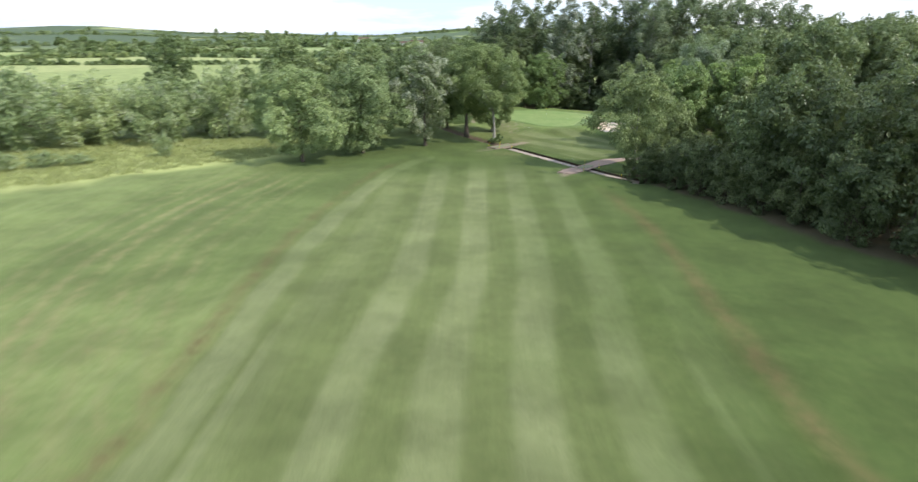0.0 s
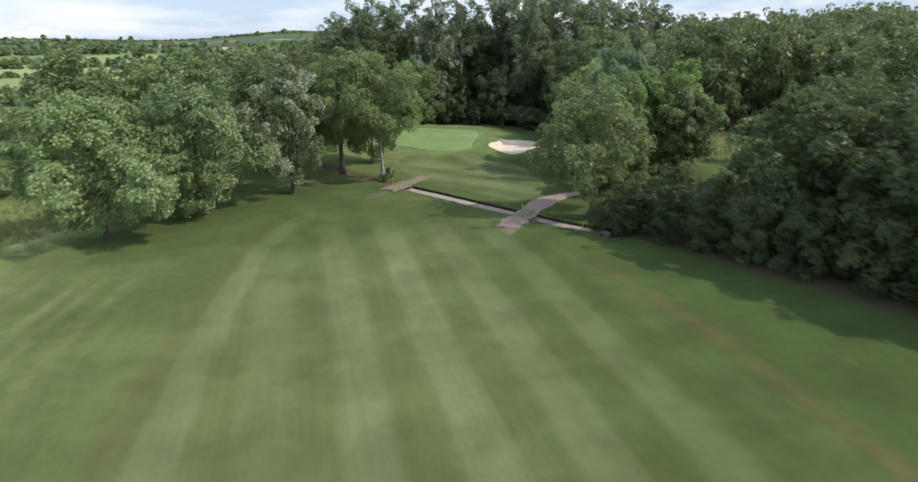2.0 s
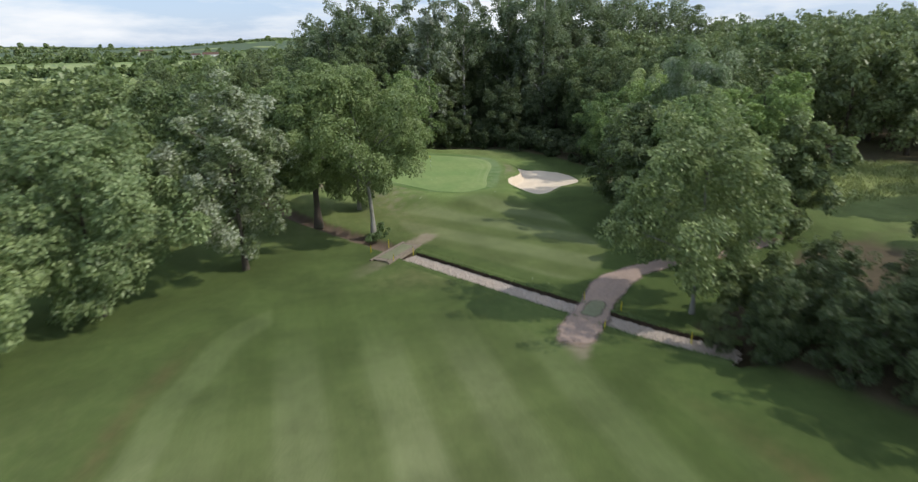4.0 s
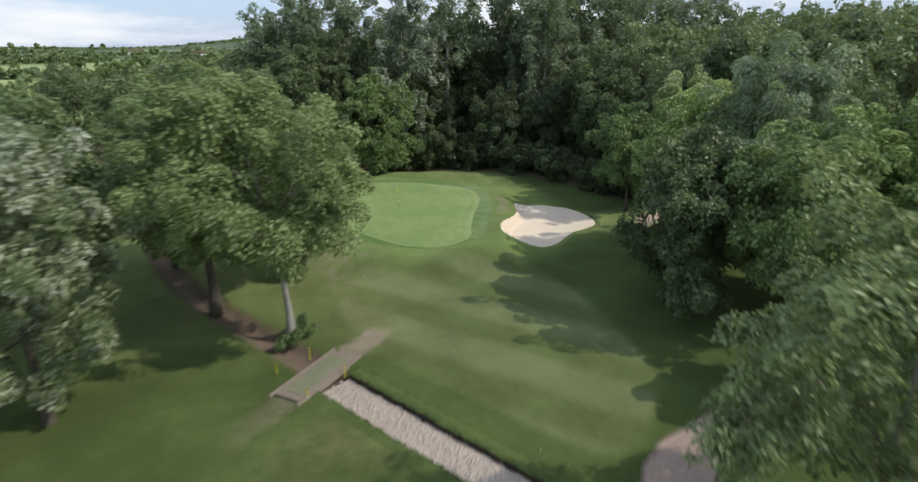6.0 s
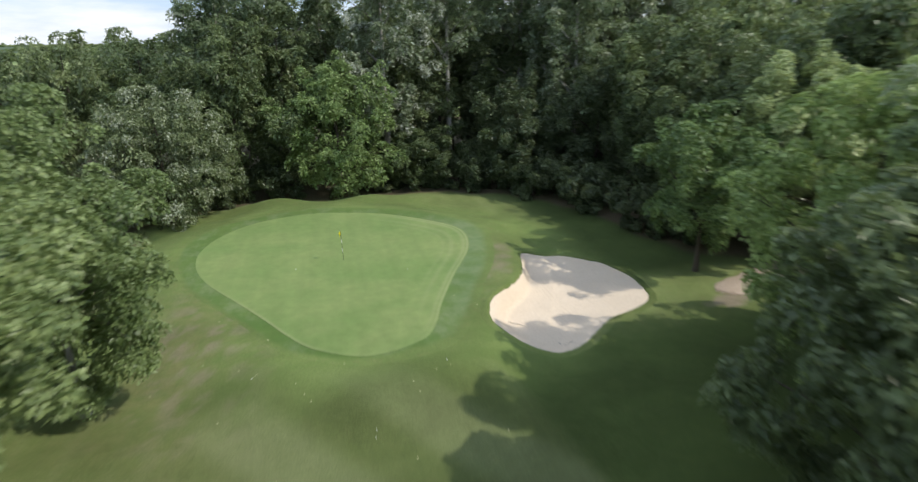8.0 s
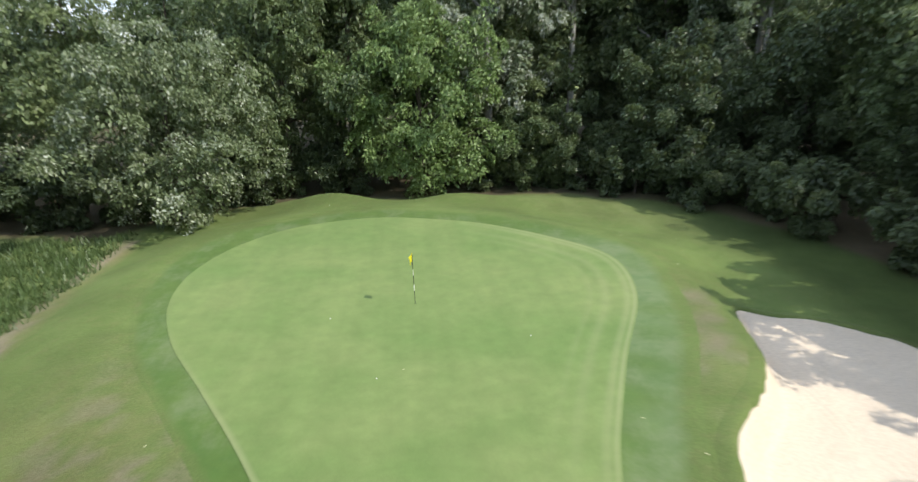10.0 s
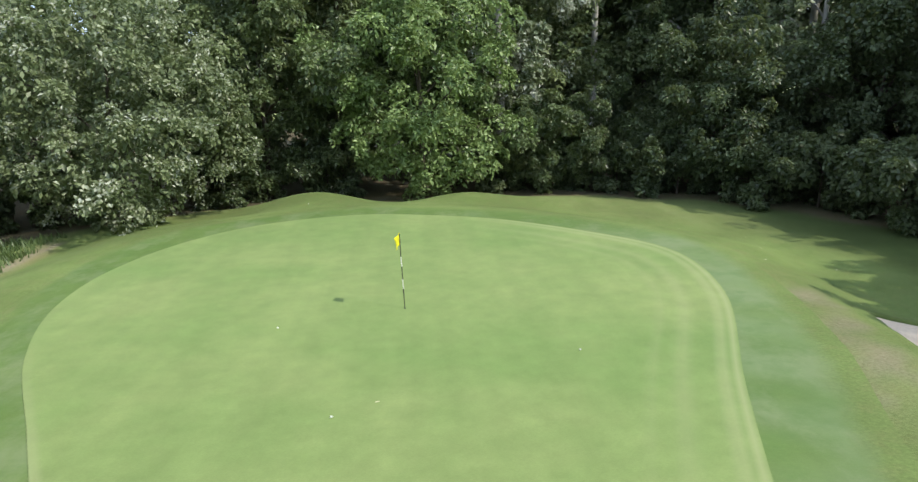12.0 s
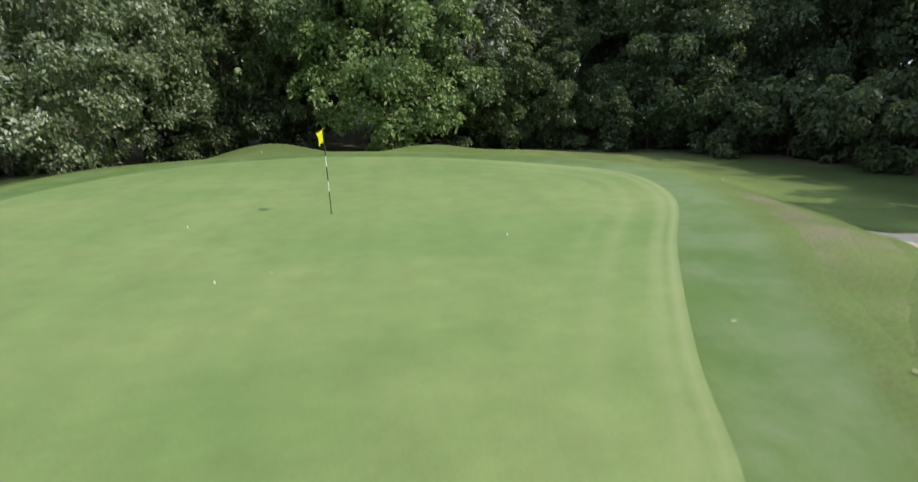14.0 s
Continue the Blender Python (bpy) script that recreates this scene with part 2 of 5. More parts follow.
    links.new(attr_node(nodes, "shady"), even.inputs[1])
    links.new(even.outputs[0], keep.inputs[0])
    keep.inputs[1].default_value = -0.8
    keep.inputs[2].default_value = 1.0
    thin = nodes.new("ShaderNodeMath")
    thin.operation = "MULTIPLY"
    links.new(tired, thin.inputs[0])
    links.new(keep.outputs[0], thin.inputs[1])
    col = mix_node(nodes, links, thin.outputs[0], col, (0.190, 0.176, 0.080))
    patch = ramp_node(nodes, links, big, ((0.38, 0.82), (0.62, 1.12)))
    col = mix_node(nodes, links, 1.0, col, patch, "MULTIPLY")
    grain = ramp_node(nodes, links, fine, ((0.25, 0.74), (0.75, 1.26)))
    col = mix_node(nodes, links, 1.0, col, grain, "MULTIPLY")
    litter = mix_node(nodes, links, mid, (0.052, 0.040, 0.026), (0.125, 0.092, 0.062))
    col = mix_node(nodes, links, attr_node(nodes, "soil"), col, litter)
    clay = mix_node(nodes, links, mid, (0.125, 0.088, 0.068), (0.215, 0.155, 0.122))
    col = mix_node(nodes, links, attr_node(nodes, "clay"), col, clay)
    # distant fields, each with a crop of its own
    vor = nodes.new("ShaderNodeTexVoronoi")
    vor.inputs["Scale"].default_value = 0.0042
    mp = nodes.new("ShaderNodeMapping")
    mp.inputs["Scale"].default_value = (1.0, 0.62, 0.0)
    links.new(c, mp.inputs["Vector"])
    links.new(mp.outputs["Vector"], vor.inputs["Vector"])
    sep = nodes.new("ShaderNodeSeparateColor")
    links.new(vor.outputs["Color"], sep.inputs["Color"])
    crop = ramp_node(nodes, links, sep.outputs[0], ((0.0, (0.15, 0.22, 0.07)), (0.3, (0.27, 0.31, 0.12)), (0.55, (0.30, 0.34, 0.13)), (0.75, (0.40, 0.40, 0.20)), (1.0, (0.20, 0.27, 0.10))))
    crop = mix_node(nodes, links, 1.0, crop, patch, "MULTIPLY")
    copse = mix_node(nodes, links, mid, (0.055, 0.080, 0.048), (0.085, 0.115, 0.070))
    cover = nodes.new("ShaderNodeMath")
    cover.operation = "MULTIPLY"
    links.new(attr_node(nodes, "copse"), cover.inputs[0])
    links.new(ramp_node(nodes, links, noise_node(nodes, links, c, 0.0035, 3, 0.6, (1.0, 0.5, 0.0)), ((0.36, 0.0), (0.44, 1.0))), cover.inputs[1])
    crop = mix_node(nodes, links, cover.outputs[0], crop, copse)
    col = mix_node(nodes, links, attr_node(nodes, "field"), col, crop)
    add = nodes.new("ShaderNodeMath")
    add.operation = "ADD"
    links.new(fine, add.inputs[0])
    links.new(mid, add.inputs[1])
    finish(m, nodes, links, col, 0.95, add.outputs[0], 0.5, 0.05, 0.1, 0.10)
    return m


def turf_material(name, a, b, edge=None, fade=0.0, merge=0.0, sheen=0.22):
    m, nodes, links = material(name)
    c = object_coords(nodes)
    big = noise_node(nodes, links, c, 0.22, 5, 0.6)
    mid = noise_node(nodes, links, c, 1.6, 5, 0.65)
    fine = noise_node(nodes, links, c, 26, 3, 0.7)
    lines = noise_node(nodes, links, c, 1.1, 3, 0.5, (1.0, 0.05, 1.0))
    col = mix_node(nodes, links, ramp_node(nodes, links, big, ((0.34, 0.0), (0.66, 1.0))), a, b)
    col = mix_node(nodes, links, 1.0, col, ramp_node(nodes, links, mid, ((0.3, 0.90), (0.7, 1.08))), "MULTIPLY")
    col = mix_node(nodes, links, 1.0, col, ramp_node(nodes, links, lines, ((0.35, 0.96), (0.65, 1.04))), "MULTIPLY")
    col = mix_node(nodes, links, 1.0, col, ramp_node(nodes, links, fine, ((0.25, 0.90), (0.75, 1.08))), "MULTIPLY")
    if edge:
        col = mix_node(nodes, links, attr_node(nodes, "edge"), col, edge)
    if merge:
        # passes over into the longer grass round it in ragged patches
        pale = noise_node(nodes, links, c, 0.55, 6, 0.68, (1.0, 0.6, 1.0))
        col = mix_node(nodes, links, ramp_node(nodes, links, pale, ((0.47, 0.0), (0.64, 0.5))), col, (0.215, 0.255, 0.135))
        deep = noise_node(nodes, links, c, 0.8, 6, 0.7, (0.7, 1.0, 1.0))
        col = mix_node(nodes, links, ramp_node(nodes, links, deep, ((0.48, 0.0), (0.64, 0.35))), col, (0.076, 0.152, 0.040))
        tuft = noise_node(nodes, links, c, 0.9, 5, 0.65)
        blade = noise_node(nodes, links, c, 14, 4, 0.7)
        longer = mix_node(nodes, links, tuft, FRINGE[0], FRINGE[1])
        longer = mix_node(nodes, links, ramp_node(nodes, links, noise_node(nodes, links, c, 1.7, 6, 0.7), ((0.50, 0.0), (0.70, 0.36))), longer, (0.190, 0.176, 0.080))
        longer = mix_node(nodes, links, 1.0, longer, ramp_node(nodes, links, noise_node(nodes, links, c, 0.16, 4, 0.6), ((0.38, 0.82), (0.62, 1.12))), "MULTIPLY")
        longer = mix_node(nodes, links, 1.0, longer, ramp_node(nodes, links, blade, ((0.25, 0.74), (0.75, 1.26))), "MULTIPLY")
        share = nodes.new("ShaderNodeMath")
        share.operation = "MULTIPLY_ADD"
        links.new(attr_node(nodes, "fade"), share.inputs[0])
        share.inputs[1].default_value = 1.0
        lump = nodes.new("ShaderNodeMath")
        lump.operation = "MULTIPLY"
        links.new(noise_node(nodes, links, c, merge, 5, 0.65), lump.inputs[0])
        lump.inputs[1].default_value = 0.6
        links.new(lump.outputs[0], share.inputs[2])
        col = mix_node(nodes, links, ramp_node(nodes, links, share.outputs[0], ((0.42, 0.0), (0.95, 1.0))), col, longer)
    finish(m, nodes, links, col, 0.9, fine, 0.25, 0.01, 0.15, sheen, fade)
    return m


def granular_material(name, a, b, stone, scale, bump, fade=0.0):
    m, nodes, links = material(name)
    c = object_coords(nodes)
    big = noise_node(nodes, links, c, 0.5, 4, 0.6)
    fine = noise_node(nodes, links, c, scale, 5, 0.7)
    col = mix_node(nodes, links, big, a, b)
    col = mix_node(nodes, links, ramp_node(nodes, links, fine, ((0.35, 0.8), (0.6, 0.0))), col, stone)
    finish(m, nodes, links, col, 0.92, fine, 0.6, bump, 0.2, 0.0, fade)
    return m


def paint_material(name, color, rough=0.5):
    m, nodes, links = material(name)
    n = noise_node(nodes, links, object_coords(nodes), 6, 4)
    col = mix_node(nodes, links, ramp_node(nodes, links, n, ((0.3, 0.86), (0.7, 1.05))), (0, 0, 0), color)
    finish(m, nodes, links, col, rough)
    return m


GROUND = ground_material()
GREEN = turf_material("putting_green_turf", (0.152, 0.232, 0.070), (0.212, 0.272, 0.096), (0.33, 0.35, 0.18))
COLLAR = turf_material("collar_turf", (0.092, 0.158, 0.038), (0.124, 0.188, 0.052), (0.178, 0.240, 0.118), 0.0, 1.3, 0.08)
SAND = granular_material("bunker_sand", (0.695, 0.580, 0.445), (0.775, 0.665, 0.525), (0.60, 0.50, 0.38), 9, 0.012)
GRAVEL = granular_material("ditch_gravel", (0.42, 0.355, 0.295), (0.52, 0.45, 0.38), (0.26, 0.215, 0.175), 7, 0.05)
PATHMAT = granular_material("path_gravel", (0.325, 0.245, 0.20), (0.39, 0.30, 0.245), (0.255, 0.19, 0.152), 5, 0.02, 2.2)
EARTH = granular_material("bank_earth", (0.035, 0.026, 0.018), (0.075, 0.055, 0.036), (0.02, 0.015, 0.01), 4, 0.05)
MAT_TURF = turf_material("bridge_turf", (0.165, 0.172, 0.105), (0.225, 0.218, 0.145), None, 2.6)
YELLOW = paint_material("yellow_paint", (0.62, 0.52, 0.03))
FLAG_CLOTH = paint_material("yellow_flag_cloth", (0.74, 0.70, 0.03), 0.7)
WHITE = paint_material("white_paint", (0.80, 0.80, 0.76), 0.4)
BLACK = paint_material("dark_paint", (0.035, 0.035, 0.035), 0.5)
WOODGREY = paint_material("grey_wood", (0.16, 0.13, 0.10), 0.8)
BALL = paint_material("ball_white", (0.85, 0.85, 0.82), 0.35)
DRYLEAF = paint_material("pale_leaf", (0.55, 0.55, 0.32), 0.8)
ROOFMAT = paint_material("roof_tile", (0.13, 0.085, 0.065), 0.8)
WINDOWMAT = paint_material("dark_window_glass", (0.03, 0.035, 0.04), 0.15)


# ---- building helpers ----
def mesh_from(name, verts, faces, mat, smooth=False):
    me = bpy.data.meshes.new(name)
    me.from_pydata([tuple(v) for v in verts], [], faces)
    me.materials.append(mat)
    if smooth:
        me.polygons.foreach_set("use_smooth", [True] * len(me.polygons))
    me.update()
    return me


def part(name, me, parent, label=""):
    ob = new(name, me)
    ob.parent = parent
    if label:
        ob["label"] = label
    return ob


def smoothstep(a, b, v):
    t = np.clip((v - a) / (b - a), 0, 1)
    return t * t * (3 - 2 * t)


def smooth_loop(pts, steps=8):
    """A closed smooth curve through the points (Catmull-Rom)."""
    p = np.array(pts, float)
    out = []
    n = len(p)
    for i in range(n):
        a, b, c, d = p[i - 1], p[i], p[(i + 1) % n], p[(i + 2) % n]
        for k in range(steps):
            t = k / steps
            out.append(0.5 * (2 * b + (c - a) * t + (2 * a - 5 * b + 4 * c - d) * t * t + (3 * b - a - 3 * c + d) * t ** 3))
    return np.array(out)


def smooth_line(pts, steps=8):
    p = np.array(pts, float)
    p = np.vstack([2 * p[0] - p[1], p, 2 * p[-1] - p[-2]])
    out = []
    for i in range(1, len(p) - 2):
        a, b, c, d = p[i - 1], p[i], p[i + 1], p[i + 2]
        for k in range(steps):
            t = k / steps
            out.append(0.5 * (2 * b + (c - a) * t + (2 * a - 5 * b + 4 * c - d) * t * t + (3 * b - a - 3 * c + d) * t ** 3))
    out.append(p[-2])
    return np.array(out)


def loop_distance(x, y, loop):
    """Distance to a closed outline, negative inside."""
    best = np.full(x.shape, 1e9)
    inside = np.zeros(x.shape, bool)
    n = len(loop)
    for i in range(n):
        ax, ay = loop[i]
        bx, by = loop[(i + 1) % n]
        dx, dy = bx - ax, by - ay
        t = np.clip(((x - ax) * dx + (y - ay) * dy) / (dx * dx + dy * dy + 1e-12), 0, 1)
        best = np.minimum(best, (x - ax - t * dx) ** 2 + (y - ay - t * dy) ** 2)
        cross = (ay > y) != (by > y)
        inside ^= cross & (x < (bx - ax) * (y - ay) / (by - ay + 1e-12) + ax)
    return np.where(inside, -1, 1) * np.sqrt(best)


def line_distance(x, y, line):
    """Distance to an open line, negative on its left side."""
    best = np.full(x.shape, 1e9)
    side = np.ones(x.shape)
    for i in range(len(line) - 1):
        ax, ay = line[i]
        bx, by = line[i + 1]
        dx, dy = bx - ax, by - ay
        t = np.clip(((x - ax) * dx + (y - ay) * dy) / (dx * dx + dy * dy + 1e-12), 0, 1)
        d = (x - ax - t * dx) ** 2 + (y - ay - t * dy) ** 2
        s = np.where(dx * (y - ay) - dy * (x - ax) > 0, -1.0, 1.0)
        side = np.where(d < best, s, side)
        best = np.minimum(best, d)
    return side * np.sqrt(best)


def waves(x, y, scale, seed):
    """Cheap smooth noise, about -1 to 1."""
    rng = np.random.default_rng(seed)
    v = np.zeros(np.shape(x))
    for i in range(7):
        a = rng.uniform(0, 2 * math.pi)
        f = rng.uniform(0.6, 1.8) / scale
        v = v + np.sin((x * math.cos(a) + y * math.sin(a)) * f * 2 * math.pi + rng.uniform(0, 6.3))
    return v / 3.5


# ---- the plan ----
GREEN_LINE = smooth_loop([(9.2, 144.0), (10.6, 140.2), (12.8, 136.6), (14.7, 133.5), (16.3, 130.7), (17.8, 128.7), (20.5, 127.2), (23.5, 128.1), (24.7, 129.9),
                          (25.6, 132.5), (27.4, 136.8), (29.9, 142.3), (30.4, 147.0), (28.4, 150.4), (24.9, 153.8), (21.3, 155.5), (17.6, 156.2), (13.2, 154.9), (10.3, 151.8), (9.0, 147.9)])
COLLAR_LINE = smooth_loop([(7.5, 144.6), (9.2, 139.6), (11.6, 135.7), (13.7, 132.5), (15.4, 129.7), (17.4, 127.6), (20.6, 126.1), (24.8, 126.8), (27.0, 129.7),
                           (29.0, 134.3), (31.0, 138.6), (32.2, 142.9), (32.8, 148.1), (30.4, 152.6), (25.3, 157.2), (17.5, 158.8), (10.0, 155.6), (7.2, 150.8)])
BUNKER_LINE = smooth_loop([(33.8, 141.0), (35.1, 141.7), (38.2, 140.5), (39.9, 138.2), (40.5, 135.0), (39.8, 131.9), (37.9, 130.5), (35.9, 129.7), (34.3, 128.4), (32.8, 127.1), (31.1, 126.5),
                           (29.6, 127.1), (28.5, 128.3), (28.0, 129.8), (28.4, 131.5), (29.6, 133.1), (31.4, 135.0), (32.7, 137.6)])
DITCH_A = smooth_line([(25.6, 82.8), (22.2, 87.1), (19.2, 92.0), (14.3, 99.8), (9.0, 108.9)])          # gravel bed
DITCH_B = smooth_line([(9.0, 108.9), (6.9, 113.2), (3.6, 118.6), (-0.4, 125.6), (-3.5, 133.0), (-6.0, 141.0)])        # bare earth
FAIRWAY = smooth_loop([(-13.6, 14), (-14.4, 28), (-15.0, 42), (-15.0, 58), (-13.6, 72), (-11.2, 86), (-8.2, 95), (-3.6, 100.4), (3.0, 101.5), (9.0, 97.0),
                       (14.6, 89.0), (18.4, 80.0), (20.0, 70.0), (20.6, 55), (20.0, 42), (19.4, 28), (18.8, 14), (2, 8)])
APPROACH = smooth_loop([(11.5, 112.5), (15.0, 106.5), (20.5, 98.0), (25.0, 99.5), (28.0, 104.5), (29.0, 112.0), (28.5, 120.0), (27.0, 125.5), (22.0, 126.5), (17.0, 127.0), (13.0, 126.0), (10.5, 120.0)])
WOOD = np.array([(-60, 165), (-14, 160), (0, 157), (5, 161.5), (11, 165.5), (20, 164.5), (30, 165), (39, 161), (44, 154), (45.5, 144), (48.5, 138.5), (53, 134.8), (53, 128.5), (50.5, 124), (51, 122), (62, 126), (90, 130), (110, 110), (240, 110), (240, 260), (-60, 260)], float)
HEDGE = np.array([(24, 85.5), (28.5, 77), (33.8, 64), (36.5, 56.5), (41.5, 49.5), (47, 38), (53, 25), (58, 5), (80, 5), (80, 90), (60, 100), (40, 96)], float)


def ground_height(x, y):
    x, y = np.asarray(x, float), np.asarray(y, float)
    z = 0.10 * waves(x, y, 26, 3) * smoothstep(400, 60, np.hypot(x, y - 80))
    near = (x > -4) & (x < 46) & (y > 112) & (y < 172)
    if np.any(near):
        s = loop_distance(np.atleast_1d(x), np.atleast_1d(y), GREEN_LINE).reshape(np.shape(x)) if np.ndim(x) == 0 else np.where(near, 0.0, 99.0)
        if np.ndim(x):
            s[near] = loop_distance(x[near], y[near], GREEN_LINE)
        fall = 7.5 - 1.5 * smoothstep(22, 27, x) * smoothstep(138, 143, y) * smoothstep(150, 146, y)
        z = z + 1.05 * (1 - smoothstep(0.3, 1.0, s / fall))
    # the bank that hides the bunker from the green
    along = np.clip(((x - 29.4) * 2.4 + (y - 131.6) * 5.0) / 30.76, 0, 1)
    z = z + 0.36 * np.exp(-((x - 29.4 - 2.4 * along) ** 2 + (y - 131.6 - 5.0 * along) ** 2) / 2.6)
    z = z + 1.25 * np.exp(-((x - 14.2) / 3.8) ** 2 - ((y - 162.6) / 2.4) ** 2) + 0.95 * np.exp(-((x - 23.6) / 3.4) ** 2 - ((y - 162.4) / 2.2) ** 2) + 0.5 * np.exp(-((x - 29.5) / 4.0) ** 2 - ((y - 162.0) / 2.2) ** 2)
    z = z + 0.5 * np.exp(-((x - 5.0) / 4) ** 2 - ((y - 157.0) / 4) ** 2)
    r = np.hypot(x, y)
    ang = np.arctan2(x, y)
    hills = 52 + 22 * np.sin(ang * 9 + 0.6) + 9 * np.sin(ang * 23 + 2)
    z = z + smoothstep(1500, 4300, r) * hills + 3.0 * waves(x, y, 420, 5) * smoothstep(350, 900, r)
    return z


def carve(x, y):
    """How far the bunker and the ditch go below the ground."""
    d = np.zeros(np.shape(x))
    near = (x > 26) & (x < 43) & (y > 124) & (y < 144)
    if near.any():
        s = loop_distance(x[near], y[near], BUNKER_LINE)
        d[near] += np.clip((0.05 - s) * 4.0, 0, 1.7)
    near = (x > -12) & (x < 34) & (y > 72) & (y < 145)
    if near.any():
        px, py = x[near], y[near]
        s = line_distance(px, py, DITCH_A)
        a = np.where(np.abs(s) < 1.9, 0.75 * (1 - smoothstep(1.2, 1.75, np.abs(s))), 0)
        s = line_distance(px, py, DITCH_B) + 0.14 * waves(px, py, 2.0, 10)
        b = np.where(np.abs(s) < 1.9, 0.55 * (1 - smoothstep(0.4, 1.2, np.abs(s))), 0)
        d[near] += np.maximum(a, b)
    return d


def axis(lo, hi, step, far_lo, far_hi):
    mid = list(np.arange(lo, hi + 1e-6, step))
    a, s = lo, step
    low = []
    while a > far_lo:
        s *= 1.13
        a -= s
        low.append(a)
    a, s = mid[-1], step
    high = []
    while a < far_hi:
        s *= 1.13
        a += s
        high.append(a)
    return np.array(low[::-1] + mid + high)


def build_ground():
    gx, gy = axis(-46, 52, 0.4, -4800, 4800), axis(12, 168, 0.4, -900, 4900)
    X, Y = np.meshgrid(gx, gy)
    x, y = X.ravel(), Y.ravel()
    z = ground_height(x, y) - carve(x, y)
    nx, ny = len(gx), len(gy)
    i = np.arange(nx * ny).reshape(ny, nx)
    quads = np.stack([i[:-1, :-1], i[:-1, 1:], i[1:, 1:], i[1:, :-1]], -1).reshape(-1, 4)
    me = bpy.data.meshes.new("ground")
    me.vertices.add(len(x))
    me.vertices.foreach_set("co", np.stack([x, y, z], 1).ravel())
    me.loops.add(quads.size)
    me.loops.foreach_set("vertex_index", quads.ravel())
    me.polygons.add(len(quads))
    me.polygons.foreach_set("loop_start", np.arange(len(quads)) * 4)
    me.polygons.foreach_set("use_smooth", np.ones(len(quads), bool))
    me.update(calc_edges=True)
    me.materials.append(GROUND)

    def put(name, values):
        a = me.attributes.new(name, "FLOAT", "POINT")
        a.data.foreach_set("value", np.clip(values, 0, 1).astype(np.float32))

    wob = 0.22 * waves(x, y, 9, 21)
    fair = loop_distance(x, y, FAIRWAY) + wob
    appr = loop_distance(x, y, APPROACH) + wob
    in_fair = smoothstep(0.35, -0.35, fair)
    in_appr = smoothstep(0.5, -0.5, appr)
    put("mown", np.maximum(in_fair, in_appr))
    # darker band across the left rough
    left_dark = 0.5 * smoothstep(34, 50, y) * smoothstep(90, 74, y) * smoothstep(-9, -14, x) * smoothstep(-46, -34, x)
    # shade painted into grass: right side and near trees, less in sunlit spots
    put("shady", (1 - 0.4 * in_appr) * (left_dark + np.maximum(smoothstep(-8, 24, x + 2 * waves(x, y, 20, 22)), 0.9 * smoothstep(66, 98, y + 2 * waves(x, y, 15, 24)) * smoothstep(-34, -22, x) * smoothstep(126, 110, y)) * smoothstep(75, 45, np.abs(x)) * (1 - 0.9 * smoothstep(126, 131, y) * np.maximum(smoothstep(42, 35, x), smoothstep(56, 50, x) * smoothstep(137.5, 134.5, y)))))
    # mowing stripes: down the fairway, and slanting across the approach
    lane = (x + wob * 0.6 - 2.5 - 0.02 * (y - 50) + 1.6 * smoothstep(52, 30, y)) / 5.5
    lane = np.abs(lane - np.round(lane)) * 5.5
    power = np.where(np.abs(x + 8.4) < 2.2, 0.35, np.where(x > 16, 0.45, 1.0))
    fade = smoothstep(101, 86, y + 0.25 * x)
    rim = smoothstep(0.2, -0.5, fair) * smoothstep(-3.0, -2.2, fair) * (x < -4) * smoothstep(14, 30, y) * smoothstep(104, 96, y)
    light = np.maximum(smoothstep(1.85, 0.95, lane) * power * fade * (x > -11.3), rim * 1.1) * in_fair * (0.78 + 0.22 * waves(x, y, 13, 23))
    slant = (0.78 * x + 0.63 * y - 89.0) / 6.0
    slant = np.abs(slant - np.round(slant)) * 6.0
    put("light", np.maximum(light, smoothstep(2.2, 1.0, slant) * 1.0 * in_appr))
    # pale lines that the machines leave in the rough, worn edges, bare patches
    track = np.where(y < 58, -32.5 + 0.0085 * (y - 58) ** 2, -32.5 + 0.004 * (y - 58) ** 2)
    lines = sum(w * np.exp(-((x - track - o) / 0.5) ** 2) for o, w in ((0, 1.0), (1.9, 0.9), (5.6, 0.6), (7.4, 0.4), (10.0, 0.4), (-2.6, 0.35), (-4.4, 0.3))) * smoothstep(92, 78, y) * smoothstep(14, 26, y) * np.clip(0.75 + 0.4 * waves(x, y, 9, 54), 0.35, 1)
    combed = x - track
    lines = lines + 0.24 * smoothstep(0.6, 1.0, 0.5 + 0.5 * np.cos(combed * 2.6 + 1.2 * waves(x, y, 12, 39))) * smoothstep(17, 4, np.abs(combed)) * smoothstep(92, 78, y) * smoothstep(10, 22, y)
    scuffed = 0.95 * np.exp(-((fair - 0.9) / 0.75) ** 2) * (0.75 + 0.25 * smoothstep(76, 45, y)) * smoothstep(99, 90, y) * (x < 0) * np.clip(0.75 + 0.4 * waves(x, y, 7, 56), 0.3, 1)
    scuffed = scuffed + 1.0 * np.exp(-((fair - 0.6) / 0.8) ** 2) * smoothstep(84, 66, y) * (x > 0) * np.clip(0.85 + 0.3 * waves(x, y, 6, 57), 0.4, 1)
    put("scuffed", scuffed)
